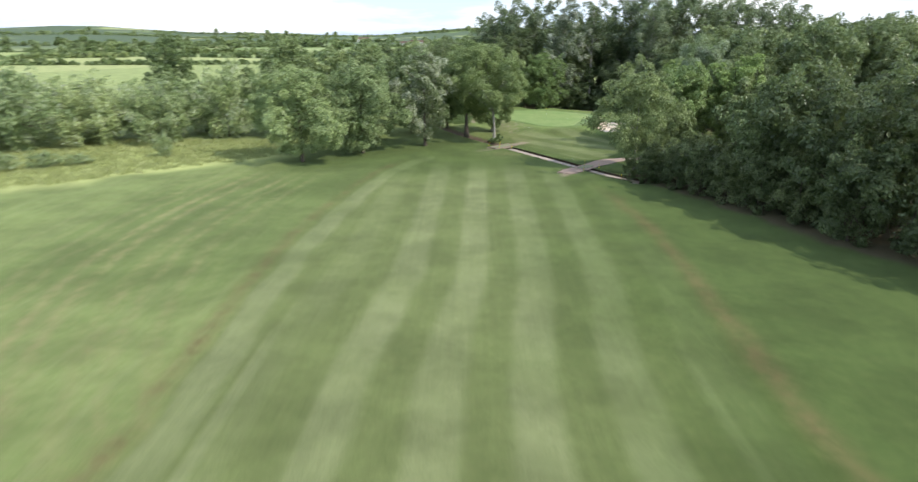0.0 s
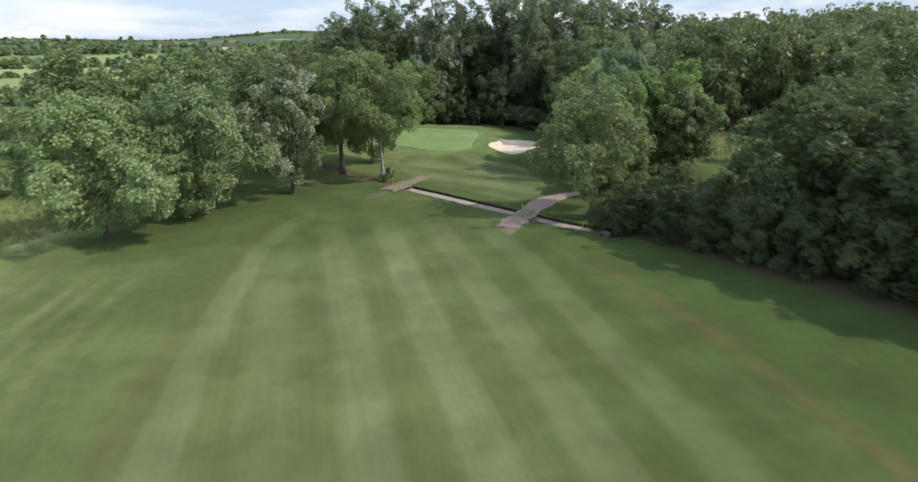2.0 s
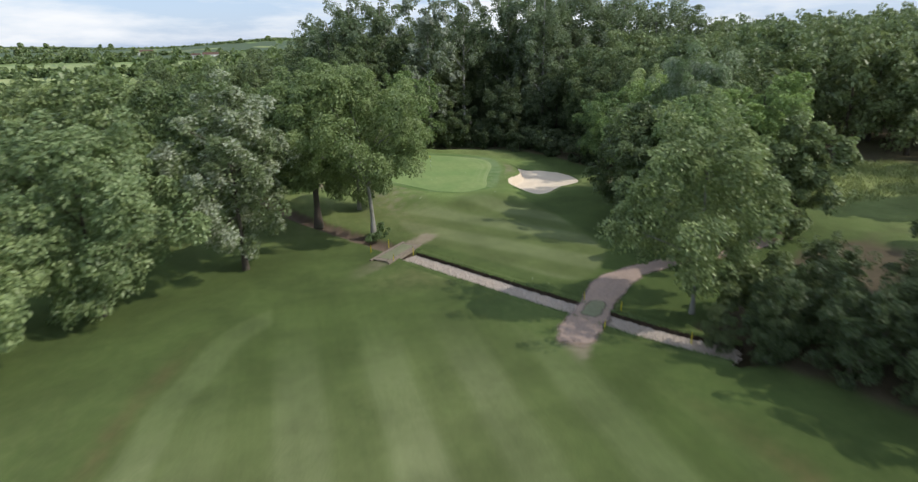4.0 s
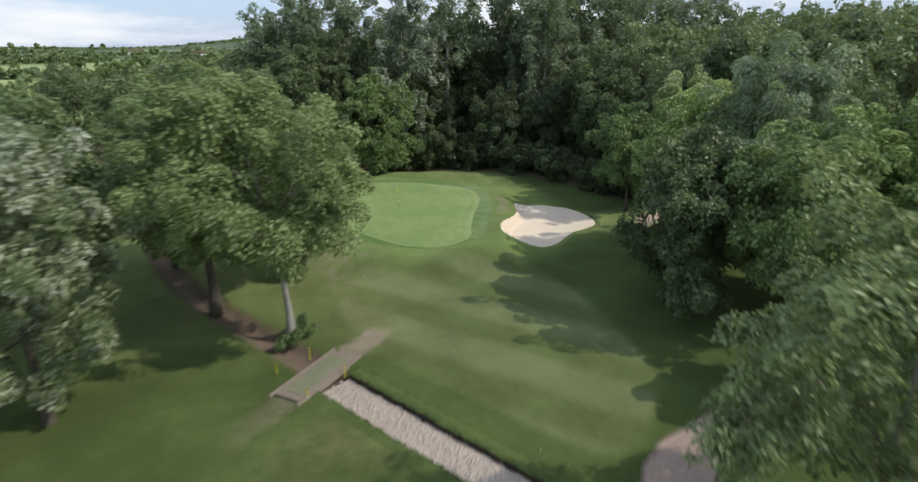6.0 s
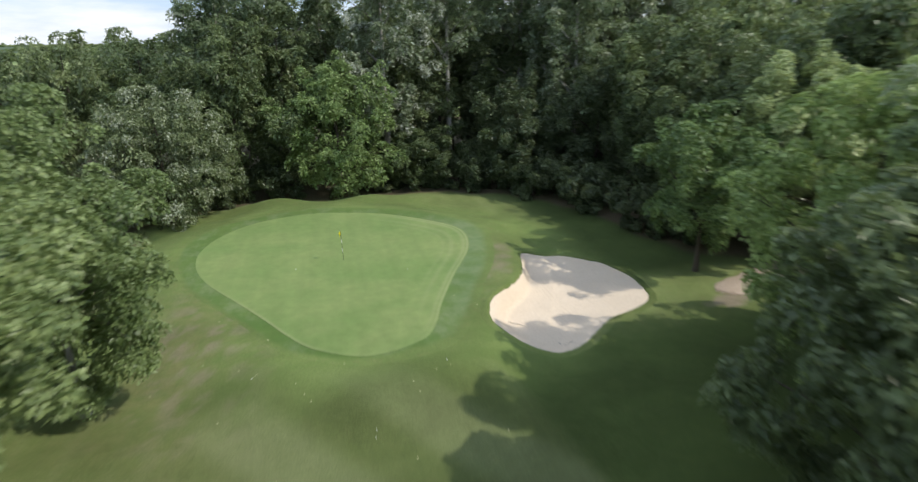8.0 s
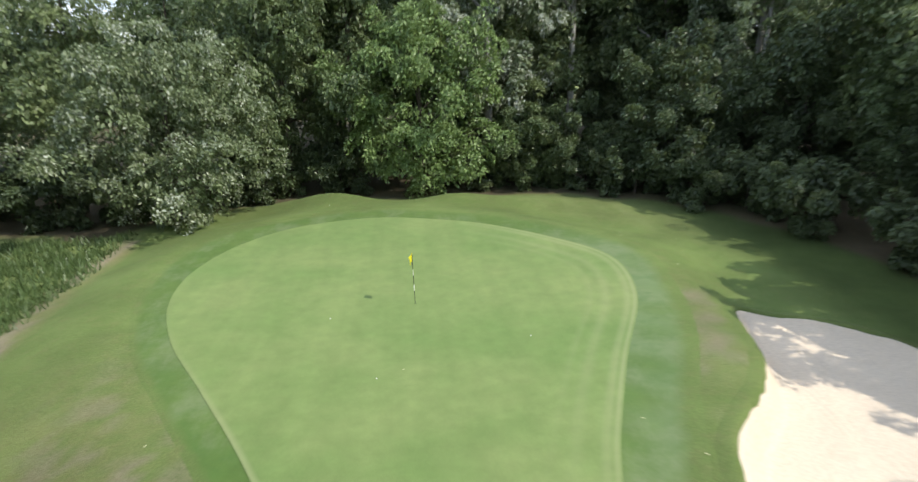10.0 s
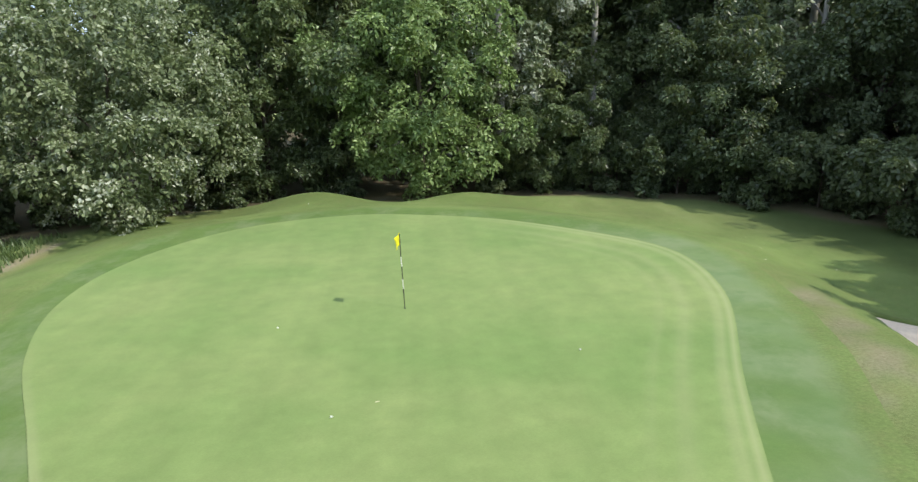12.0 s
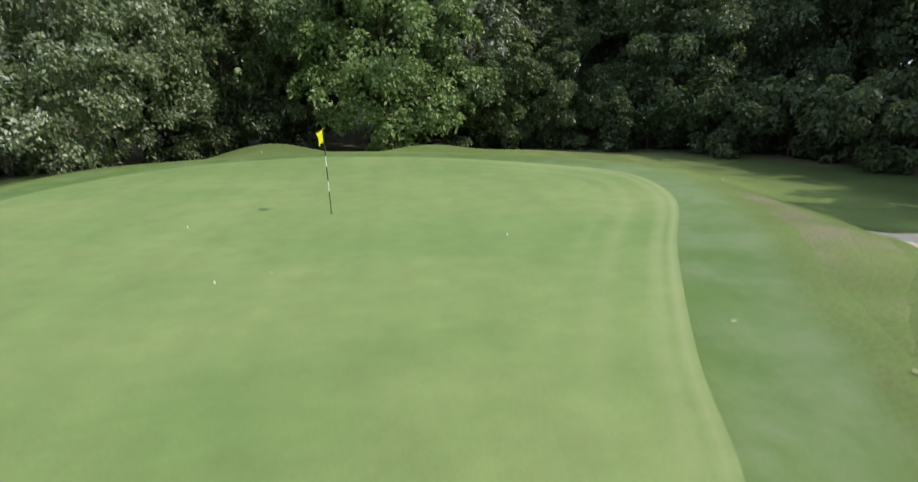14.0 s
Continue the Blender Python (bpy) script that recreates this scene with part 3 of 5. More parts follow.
    bare = 0.7 * np.exp(-((x - 9.6) / 3.2) ** 2 - ((y - 131) / 7.0) ** 2) + 0.45 * np.exp(-((x - 32.4) / 1.0) ** 2 - ((y - 143) / 4) ** 2) + 0.25 * np.exp(-((x - 12.5) / 2.5) ** 2 - ((y - 116) / 4) ** 2)
    bare = bare + 0.5 * np.exp(-((x - 9) / 4) ** 2 - ((y - 103) / 2.5) ** 2)
    edge = 2.0 * np.exp(-((x - 2.9 - 0.3 * waves(x, y, 4, 35)) / 0.5) ** 2) * smoothstep(139, 143, y) * smoothstep(156, 152, y)
    bare = bare + 0.65 * np.exp(-((x - 30.9) / 0.9) ** 2 - ((y - 138.0) / 4.0) ** 2) * np.clip(0.5 + 0.8 * waves(x, y, 2.2, 37), 0, 1)
    near_end = np.abs(line_distance(x, y, smooth_line([(6.9, 108.7), (5.0, 106.7), (3.6, 105.4), (2.4, 104.6)])))
    far_end = np.abs(line_distance(x, y, smooth_line([(9.6, 111.5), (10.8, 112.6), (12.4, 113.9)])))
    ragged = 0.22 * waves(x, y, 1.8, 38)
    # dusty bald turf between the collar and the bunker, thin spots further along it
    bald = np.abs(line_distance(x, y, smooth_line([(32.6, 142.6), (31.7, 139.6), (30.6, 137.0), (29.6, 134.6)]))) + 0.5 * waves(x, y, 2.0, 51) + 0.3 * waves(x, y, 0.9, 52)
    bald = 0.7 * smoothstep(1.15, 0.1, bald) * np.clip(0.65 + 0.6 * waves(x, y, 3.0, 55), 0.1, 1) * smoothstep(134.2, 137.6, y) * smoothstep(143.5, 141.5, y)
    bald = np.maximum(bald, 0.4 * smoothstep(0.35, 0.9, waves(x, y, 2.6, 53)) * smoothstep(3.6, 2.0, np.hypot(x - 29.8, (y - 133.5) / 1.6)))
    spots = 0.75 * smoothstep(-0.1, 0.8, waves(x, y, 2.6, 61) + 0.5 * waves(x, y, 0.9, 62)) * np.exp(-((x - 11.2) / 3.2) ** 2 - ((y - 131.5) / 7.0) ** 2)
    bald = np.maximum(bald, spots)
    dusty = np.abs(line_distance(x, y, smooth_line([(3.1, 140.0), (2.5, 143.6), (2.0, 147.4), (2.0, 151.0), (2.5, 155.4)])) + 0.25 * waves(x, y, 2.0, 63))
    bald = np.maximum(bald, 0.85 * smoothstep(0.75, 0.15, dusty))
    worn = np.abs(line_distance(x, y, smooth_line([(44.0, 129.9), (46.0, 130.5), (48.0, 131.7), (50.0, 133.0), (52.0, 133.6)]))) + 0.35 * waves(x, y, 1.9, 64)
    bald = np.maximum(bald, smoothstep(1.0, 0.55, worn))
    trodden = np.maximum(0.5 * smoothstep(1.25, 0.55, near_end + ragged) * smoothstep(2.0, 5.0, x) * (0.55 + 0.45 * smoothstep(4.6, 6.0, x)), smoothstep(1.25, 0.75, far_end + ragged))
    cart_end = np.abs(line_distance(x, y, smooth_line([(13.8, 85.0), (15.4, 86.8), (17.4, 89.0)])))
    put("fringe", smoothstep(11, 6, loop_distance(x, y, GREEN_LINE) + waves(x, y, 8, 47)) * smoothstep(122, 128, y))
    put("trodden", np.maximum(np.maximum(trodden, bald), 0.8 * smoothstep(1.7, 0.7, cart_end + ragged) * smoothstep(14.8, 16.2, x)))
    bare = bare + 0.45 * np.exp(-((x - 30.4) / 1.7) ** 2 - ((y - 134.0) / 5.0) ** 2) * np.clip(0.7 + 0.5 * waves(x, y, 2.4, 65), 0, 1)
    put("dry", 1.1 * lines * (1 - in_fair) + bare + edge)
    meadow = loop_distance(x, y, np.array([(-90, 62), (-58, 75), (-43, 87.5), (-33, 94.5), (-30, 100), (-42, 113), (-61, 116), (-90, 112)], float)) + 2.0 * waves(x, y, 14, 30)
    clearing = np.hypot((x - 76) / 18, (y - 118) / 9)
    put("long", np.maximum(smoothstep(2.0, -3.0, meadow), 0.6 * smoothstep(1.15, 0.8, clearing)))
    wood = loop_distance(x, y, WOOD) + 0.9 * waves(x, y, 7, 31)
    hedge = loop_distance(x, y, HEDGE) + 0.6 * waves(x, y, 5, 32)
    ditch = np.minimum(np.abs(line_distance(x, y, DITCH_B)) - 0.9, np.abs(line_distance(x, y, DITCH_A)) - 0.95)
    soil = np.maximum(smoothstep(0.6, -1.2, wood), smoothstep(0.5, -1.5, hedge) * smoothstep(62, 52, x + 3 * waves(x, y, 16, 36))) * smoothstep(1.15, 1.6, clearing)
    put("soil", np.maximum(soil, smoothstep(0.25, -0.25, ditch + 0.12 * waves(x, y, 1.5, 33))))
    put("clay", smoothstep(0.35, -0.35, np.abs(line_distance(x, y, DITCH_B)) - 0.95 + 0.2 * waves(x, y, 1.5, 33)))
    far = np.maximum(smoothstep(250, 290, y), np.maximum(smoothstep(-110, -150, x), smoothstep(190, 240, x)))
    put("field", far)
    put("copse", smoothstep(900, 1700, np.hypot(x, y)))
    return tagged(new("ground", me), "mown and rough golf course grass running out to distant fields", "ground", kind="structure")


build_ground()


def draped(name, loop, mat, lift, label, category, depth=None, rings=40, edge=None, fade=None):
    """A sheet that fills an outline and lies on the ground."""
    c = loop.mean(0)
    n = len(loop)
    s = np.linspace(0, 1, rings + 1)[1:] ** 0.8
    pts = np.vstack([c[None]] + [c + (loop - c) * k for k in s])
    z = ground_height(pts[:, 0], pts[:, 1]) + lift
    if depth is not None:
        z = z + depth(pts, np.concatenate([[0], np.repeat(s, n)]))
    verts = np.column_stack([pts, z])
    faces = [(0, 1 + i, 1 + (i + 1) % n) for i in range(n)]
    for r in range(rings - 1):
        a, b = 1 + r * n, 1 + (r + 1) * n
        faces += [(a + i, b + i, b + (i + 1) % n, a + (i + 1) % n) for i in range(n)]
    me = mesh_from(name, verts, faces, mat, True)
    if edge is not None:
        at = me.attributes.new("edge", "FLOAT", "POINT")
        at.data.foreach_set("value", np.clip(edge(pts, np.concatenate([[0], np.repeat(s, n)])), 0, 1).astype(np.float32))
    if fade is not None:
        at = me.attributes.new("fade", "FLOAT", "POINT")
        at.data.foreach_set("value", np.clip(fade(pts, np.concatenate([[0], np.repeat(s, n)])), 0, 1).astype(np.float32))
    return tagged(new(name, me), label, category, kind="structure")


draped("collar", COLLAR_LINE, COLLAR, 0.03, "darker closely mown collar of grass round the putting green", "grass", depth=lambda p, s: -0.05 * smoothstep(0.965, 1.0, s),
       edge=lambda p, s: 0.8 * smoothstep(24, 29, p[:, 0]) * smoothstep(154, 147, p[:, 1]) * np.clip(0.75 + 0.4 * waves(p[:, 0], p[:, 1], 3.5, 46), 0.2, 1), fade=lambda p, s: smoothstep(0.87 + 0.06 * smoothstep(24, 16, p[:, 0]), 1.0, s))
draped("putting_green", GREEN_LINE, GREEN, 0.05, "smooth bright putting green of very short grass", "putting green", rings=60,
       edge=lambda p, s: smoothstep(0.970, 0.992, s) * (0.06 + 0.45 * smoothstep(20, 15, p[:, 0]) * smoothstep(142, 132, p[:, 1])) +
       0.42 * (1.3 * np.exp(-((s - 0.985) / 0.006) ** 2) + np.exp(-((s - 0.955) / 0.013) ** 2) + 0.6 * np.exp(-((s - 0.86) / 0.02) ** 2) + 0.4 * np.exp(-((s - 0.79) / 0.012) ** 2)) * smoothstep(22, 27, p[:, 0]))


def sand_level(p, s):
    """The sand lies almost level, whatever the height of the turf round it."""
    turf = ground_height(p[:, 0], p[:, 1])
    flat = np.minimum(turf - 0.10, 0.02) + 0.10 * s ** 3 - 0.22 * (1 - s ** 2) + 0.03 * waves(p[:, 0], p[:, 1], 2.5, 40) + 0.006 * np.sin(p[:, 0] * 21 + 2 * waves(p[:, 0], p[:, 1], 3, 41))
    rise = smoothstep(0.72, 1.0, s) * smoothstep(35.5, 31.5, p[:, 0] - 0.35 * (p[:, 1] - 134))
    return (flat - turf) * (1 - rise) - 0.07 * rise


draped("bunker_sand", BUNKER_LINE, SAND, 0.0, "pale raked sand in a golf bunker with grassy lip", "sand bunker", rings=40, depth=sand_level)


def rim_mesh(name, loop, profile, mat, wobble=0.0, seed=0):
    """A band along an outline (closed) with a cross-section of (outwards, up) steps, lying on the ground."""
    n = len(loop)
    d = np.roll(loop, -1, 0) - np.roll(loop, 1, 0)
    d /= np.linalg.norm(d, axis=1)[:, None]
    area = np.sum(loop[:, 0] * np.roll(loop[:, 1], -1) - np.roll(loop[:, 0], -1) * loop[:, 1])
    nrm = np.column_stack([d[:, 1], -d[:, 0]]) * (1 if area > 0 else -1)
    rows = []
    for k, (o, u) in enumerate(profile):
        p = loop + nrm * (o + wobble * waves(loop[:, 0], loop[:, 1], 1.6, seed + k // 2))[:, None]
        rows.append(np.column_stack([p, ground_height(p[:, 0], p[:, 1]) + u]))
    faces = [(k * n + i, k * n + (i + 1) % n, (k + 1) * n + (i + 1) % n, (k + 1) * n + i) for k in range(len(profile) - 1) for i in range(n)]
    return mesh_from(name, np.concatenate(rows), faces, mat, True)


lip = rim_mesh("bunker_lip", BUNKER_LINE, ((0.75, -0.05), (0.45, 0.015), (0.2, 0.05), (0.04, 0.05), (-0.05, -0.04), (-0.07, -0.3), (-0.10, -0.7), (-0.14, -1.2)), GROUND, 0.05, 44)
spots = np.array([v.co[:2] for v in lip.vertices])
# lip turf carries the same painted shade, stronger to the right
at = lip.attributes.new("shady", "FLOAT", "POINT")
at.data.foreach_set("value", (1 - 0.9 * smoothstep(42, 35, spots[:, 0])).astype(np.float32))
at = lip.attributes.new("fringe", "FLOAT", "POINT")
at.data.foreach_set("value", smoothstep(11, 6, loop_distance(spots[:, 0], spots[:, 1], GREEN_LINE)).astype(np.float32))
at = lip.attributes.new("dry", "FLOAT", "POINT")
at.data.foreach_set("value", np.full(len(lip.vertices), 0.12, np.float32))
tagged(new("bunker_lip", lip),
       "turf lip round the sand bunker", "grass", kind="structure")


def strip(name, line, profile, mat, wobble=0.0, seed=0, size=1.5):
    """A band along an open line: cross-section steps of (to its right, up)."""
    line = np.array(line, float)
    d = np.gradient(line, axis=0)
    d /= np.linalg.norm(d, axis=1)[:, None]
    nrm = np.column_stack([d[:, 1], -d[:, 0]])
    n = len(line)
    rows = []
    for k, (o, u) in enumerate(profile):
        off = np.broadcast_to(np.asarray(o, float), (n,)) + wobble * waves(line[:, 0], line[:, 1], size, seed + (0 if np.ndim(o) == 0 and o < 0 else 1))
        p = line + nrm * off[:, None]
        rows.append(np.column_stack([p, ground_height(p[:, 0], p[:, 1]) + u]))
    faces = [(k * n + i, k * n + i + 1, (k + 1) * n + i + 1, (k + 1) * n + i) for k in range(len(profile) - 1) for i in range(n - 1)]
    me = mesh_from(name, np.concatenate(rows), faces, mat, True)
    rim = np.zeros((len(profile), n), np.float32)
    rim[0] = rim[-1] = 1.0
    rim[1:-1, :12] = np.linspace(1.0, 0.0, 12)
    at = me.attributes.new("fade", "FLOAT", "POINT")
    at.data.foreach_set("value", rim.ravel())
    # one even value of the grass's painted shade along the band
    at = me.attributes.new("shady", "FLOAT", "POINT")
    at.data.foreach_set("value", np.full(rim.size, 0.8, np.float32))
    return me


FINE_A = smooth_line(DITCH_A, 6)
tagged(new("ditch_bed", strip("ditch_bed", FINE_A, ((-1.5, -0.30), (-0.7, -0.34), (0.0, -0.36), (0.7, -0.34), (1.5, -0.30)), GRAVEL)),
       "straight shallow ditch lined with pale pinkish gravel", "ditch", kind="structure")
for side, name in ((-1, "ditch_bank"), (1, "ditch_bank")):
    top = strip(name, FINE_A, ((side * 2.3, -0.05), (side * 1.75, 0.03), (side * 1.25, 0.04), (side * 1.17, -0.02)), GROUND, 0.07, 50 + side, 1.1)
    bank = tagged(new(name, top), "turf edge with a dark crumbling earth face above the gravel ditch", "bank", kind="structure")
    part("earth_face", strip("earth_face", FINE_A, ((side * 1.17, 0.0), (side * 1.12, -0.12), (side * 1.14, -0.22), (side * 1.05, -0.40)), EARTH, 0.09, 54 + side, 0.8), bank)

PATH_PLAN = np.array([(15.6, 86.9, 0.9), (17.5, 89.2, 1.35), (19.7, 91.5, 1.25), (21.2, 93.0, 1.15), (23.2, 95.2, 1.45), (25.3, 96.6, 1.3), (27.2, 97.5, 0.95), (32.0, 98.4, 0.8), (38.0, 99.0, 0.85), (46.0, 101.5, 0.95), (52.0, 107.0, 0.95)])
PATH_LINE = smooth_line(smooth_line(PATH_PLAN[:, :2]), 3)
PW = np.interp(PATH_LINE[:, 0], PATH_PLAN[:, 0], PATH_PLAN[:, 2])
tagged(new("cart_path", strip("cart_path", PATH_LINE, ((-PW - 0.35, 0.02), (-PW + 0.2, 0.06), (-PW * 0.4, 0.09), (PW * 0.4, 0.09), (PW - 0.2, 0.06), (PW + 0.35, 0.02)), PATHMAT, 0.12, 60, 2.1)),
       "pinkish gravel buggy path crossing the ditch", "path", kind="structure")


# ---- trees ----
def tube(points, radii, sides=7):
    verts, faces = [], []
    pts = [Vector(p) for p in points]
    for i, p in enumerate(pts):
        d = (pts[min(i + 1, len(pts) - 1)] - pts[max(i - 1, 0)]).normalized()
        a = d.orthogonal().normalized()
        b = d.cross(a)
        for k in range(sides):
            t = 2 * math.pi * k / sides
            verts.append(p + (a * math.cos(t) + b * math.sin(t)) * radii[i])
    for i in range(len(pts) - 1):
        for k in range(sides):
            a, b = i * sides + k, i * sides + (k + 1) % sides
            faces.append((a, b, b + sides, a + sides))
    return verts, faces


def unit(v):
    return v / np.maximum(np.linalg.norm(v, axis=1, keepdims=True), 1e-9)


def crown_lobes(rng, r, low, high, count, shape):
    """Leafy masses (centre, radius) that together fill a crown; shape: round, egg (widest low down) or tall."""
    mid, half = (low + high) / 2, (high - low) / 2
    swell = rng.uniform(0, 6.28, 3)
    lobes = []
    for i in range(count):
        v = 1 - 2 * (i + 0.5) / count + rng.uniform(-0.5, 0.5) / count
        a = i * 2.39996 + rng.uniform(-0.6, 0.6)
        ring = math.sqrt(max(0.0, 1 - v * v))
        if shape == "tall":
            ring = min(1.0, ring * 1.2 + 0.1)
        if shape == "egg":
            ring = min(1.0, ring * 1.08) * (1.0 - 0.30 * max(v, -0.25))
        grow = 1 + 0.13 * math.sin(2 * a + swell[0]) + 0.10 * math.sin(3 * a + swell[1]) + 0.08 * math.sin(5 * v + swell[2])
        f = rng.uniform(0.52, 0.90) * grow
        q = rng.uniform(0.17, 0.34) * min(r, half * 1.2)
        lobes.append((math.cos(a) * ring * r * f, math.sin(a) * ring * r * f, mid + v * (half - q * 0.7) + rng.uniform(-0.05, 0.05) * half, q))
    lobes.append((0, 0, mid, 0.55 * min(r, half)))
    lobes.append((0, 0, mid + 0.35 * half, 0.42 * min(r, half)))
    return np.array(lobes)


def leaf_mesh(name, rng, lobes, count, leaf, mat, droop=0.0, upright=0.45, slim=0.55, tuft=None, loose=0.56, gap=-1.1):
    """Leaves in sprays: the leafy masses carry domed tufts at the ends of twigs, with gaps between them, and the leaves clothe these, each a folded blade of its own."""
    size = tuft or 0.34 + 1.2 * leaf
    w = lobes[:, 3] ** 2
    mid = np.average(lobes[:, :3], axis=0, weights=w)
    want = int(max(40, 10.5 * w.sum() / (math.pi * size * size)))
    k = rng.choice(len(lobes), want, p=w / w.sum())
    out = unit(lobes[k, :3] - mid + 1e-3)
    d = unit(rng.normal(0, 1, (want, 3)) + 0.8 * out + np.array([0, 0, 0.25]))
    c = lobes[k, :3] + d * (lobes[k, 3] * rng.uniform(0.72, 1.12, want))[:, None]
    depth = np.min(np.linalg.norm(c[:, None] - lobes[None, :, :3], axis=2) / lobes[None, :, 3], axis=1)
    # open places where the light falls through between the boughs
    turn = rng.uniform(0, 6.28, 3)
    scale = 2.6 + 1.5 * leaf
    bough = np.sin(c[:, 0] * 6.28 / scale + turn[0] + 1.3 * np.sin(c[:, 2] * 2.2)) + np.sin(c[:, 1] * 6.28 / scale + turn[1] + 1.3 * np.sin(c[:, 0] * 1.7)) + 1.7 * np.sin(c[:, 2] * 6.28 / (0.8 * scale) + turn[2] + 1.2 * np.sin(c[:, 1] * 1.9))
    keep = (depth > 0.62) & (bough > gap)
    c, d = c[keep], d[keep]
    n = len(c)
    rad = size * rng.uniform(0.55, 1.35, n)
    stem = unit(0.7 * d + np.array([0, 0, 0.65 - 0.5 * droop]) + rng.normal(0, 0.25, d.shape))
    shoot = rng.random(n) < 0.12
    c[shoot] += stem[shoot] * rad[shoot, None] * 0.9
    tone = rng.random(n)
    inner = int(count * 0.5)
    pick = rng.choice(n, count * 3 - inner, p=rad ** 2 / np.sum(rad ** 2))
    m = len(pick)
    dd = unit(rng.normal(0, 1, (m, 3)) + 0.85 * stem[pick])
    reach = rad[pick] * (0.35 + 0.65 * rng.random(m) ** 0.5)
    off = dd * reach[:, None]
    lift = np.sum(off * stem[pick], axis=1)
    off += stem[pick] * (lift * np.where(shoot[pick], 0.5, -0.40))[:, None]
    off[:, 2] -= 0.25 * rad[pick] * (reach / rad[pick]) ** 2 * (1 + droop)
    p = c[pick] + off
    nrm = unit(0.75 * dd + 0.45 * stem[pick] + np.array([0, 0, upright * 0.6]) + rng.normal(0, loose, dd.shape))
    hue = tone[pick]
    # twigs' leaves inside the masses
    kk = rng.choice(len(lobes), inner, p=w / w.sum())
    di = unit(rng.normal(0, 1, (inner, 3)))
    p = np.vstack([p, lobes[kk, :3] + di * (lobes[kk, 3] * rng.uniform(0.45, 0.85, inner))[:, None]])
    nrm = np.vstack([nrm, unit(di + np.array([0, 0, 0.5]) + rng.normal(0, 0.4, di.shape))])
    dd = np.vstack([dd, di])
    # inner leaves get only the darker tones: crown shade put into colour
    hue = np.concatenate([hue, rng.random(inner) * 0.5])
    n = len(p)
    free = 0.6 + 1.4 * min(1.0, max(0.0, (leaf - 0.4) / 0.3))
    along = unit(dd * 0.9 + rng.normal(0, free, dd.shape) + np.array([0, 0, -0.25 - droop]))
    across = unit(np.cross(along, nrm))
    nrm = np.cross(across, along)
    span = (leaf * rng.uniform(0.65, 1.3, n))[:, None]
    span[-inner:] *= 1.35
    fold = nrm * span * 0.08
    verts = np.empty((n, 4, 3))
    verts[:, 0] = p - along * span * 0.5
    verts[:, 1] = p + across * span * slim * 0.5 + fold
    verts[:, 2] = p + along * span * 0.5 - np.array([0, 0, 0.12]) * span
    verts[:, 3] = p - across * span * slim * 0.5 + fold
    i = np.arange(n)[:, None] * 4
    tris = np.concatenate([i + [0, 1, 2], i + [0, 2, 3]], 1).reshape(-1, 3)
    me = bpy.data.meshes.new(name)
    me.vertices.add(n * 4)
    me.vertices.foreach_set("co", verts.ravel())
    me.loops.add(tris.size)
    me.loops.foreach_set("vertex_index", tris.ravel())
    me.polygons.add(len(tris))
    me.polygons.foreach_set("loop_start", np.arange(len(tris)) * 3)
    me.update(calc_edges=True)
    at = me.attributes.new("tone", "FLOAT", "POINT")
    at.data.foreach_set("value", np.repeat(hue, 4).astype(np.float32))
    me.materials.append(mat)
    return me


def trunk_mesh(rng, height, girth, lean, lobes, mat, limbs=9, fork=0.35):
    """A tapered trunk with limbs that run out into the leafy masses."""
    top = Vector((lean[0], lean[1], height))
    line = [Vector((0, 0, -0.3))]
    for i in range(1, 9):
        t = i / 8
        line.append(Vector((top.x * t * t + rng.normal(0, 0.10) * t, top.y * t * t + rng.normal(0, 0.10) * t, height * t)))
    radii = [girth * 1.5] + [girth * (1 - 0.82 * (i / 8) ** 0.8) for i in range(1, 9)]
    verts, faces = tube(line, radii, 9)
    order = rng.permutation(len(lobes))[:limbs]
    for k in order:
        c = Vector(lobes[k, :3])
        t = min(0.92, max(fork, (c.z - 0.9 * math.hypot(c.x, c.y)) / height))
        s = t * 8
        a = line[int(s)].lerp(line[min(8, int(s) + 1)], s - int(s))
        r = girth * (1 - 0.82 * t ** 0.8) * 0.62
        m1 = a.lerp(c, 0.4) + Vector((rng.normal(0, 0.15), rng.normal(0, 0.15), 0.25))
        m2 = a.lerp(c, 0.75) + Vector((rng.normal(0, 0.2), rng.normal(0, 0.2), 0.25))
        v, f = tube([a, m1, m2, c], [r, r * 0.75, r * 0.5, r * 0.2], 6)
        faces += [tuple(i + len(verts) for i in q) for q in f]
        verts += v
        for j in range(2):
            e = c + Vector(rng.normal(0, 1, 3)).normalized() * lobes[k, 3] * 0.8
            v, f = tube([m2, m2.lerp(e, 0.5) + Vector((0, 0, 0.15)), e], [r * 0.4, r * 0.25, r * 0.08], 5)
            faces += [tuple(i + len(verts) for i in q) for q in f]
            verts += v
    return mesh_from("trunk", verts, faces, mat, True)


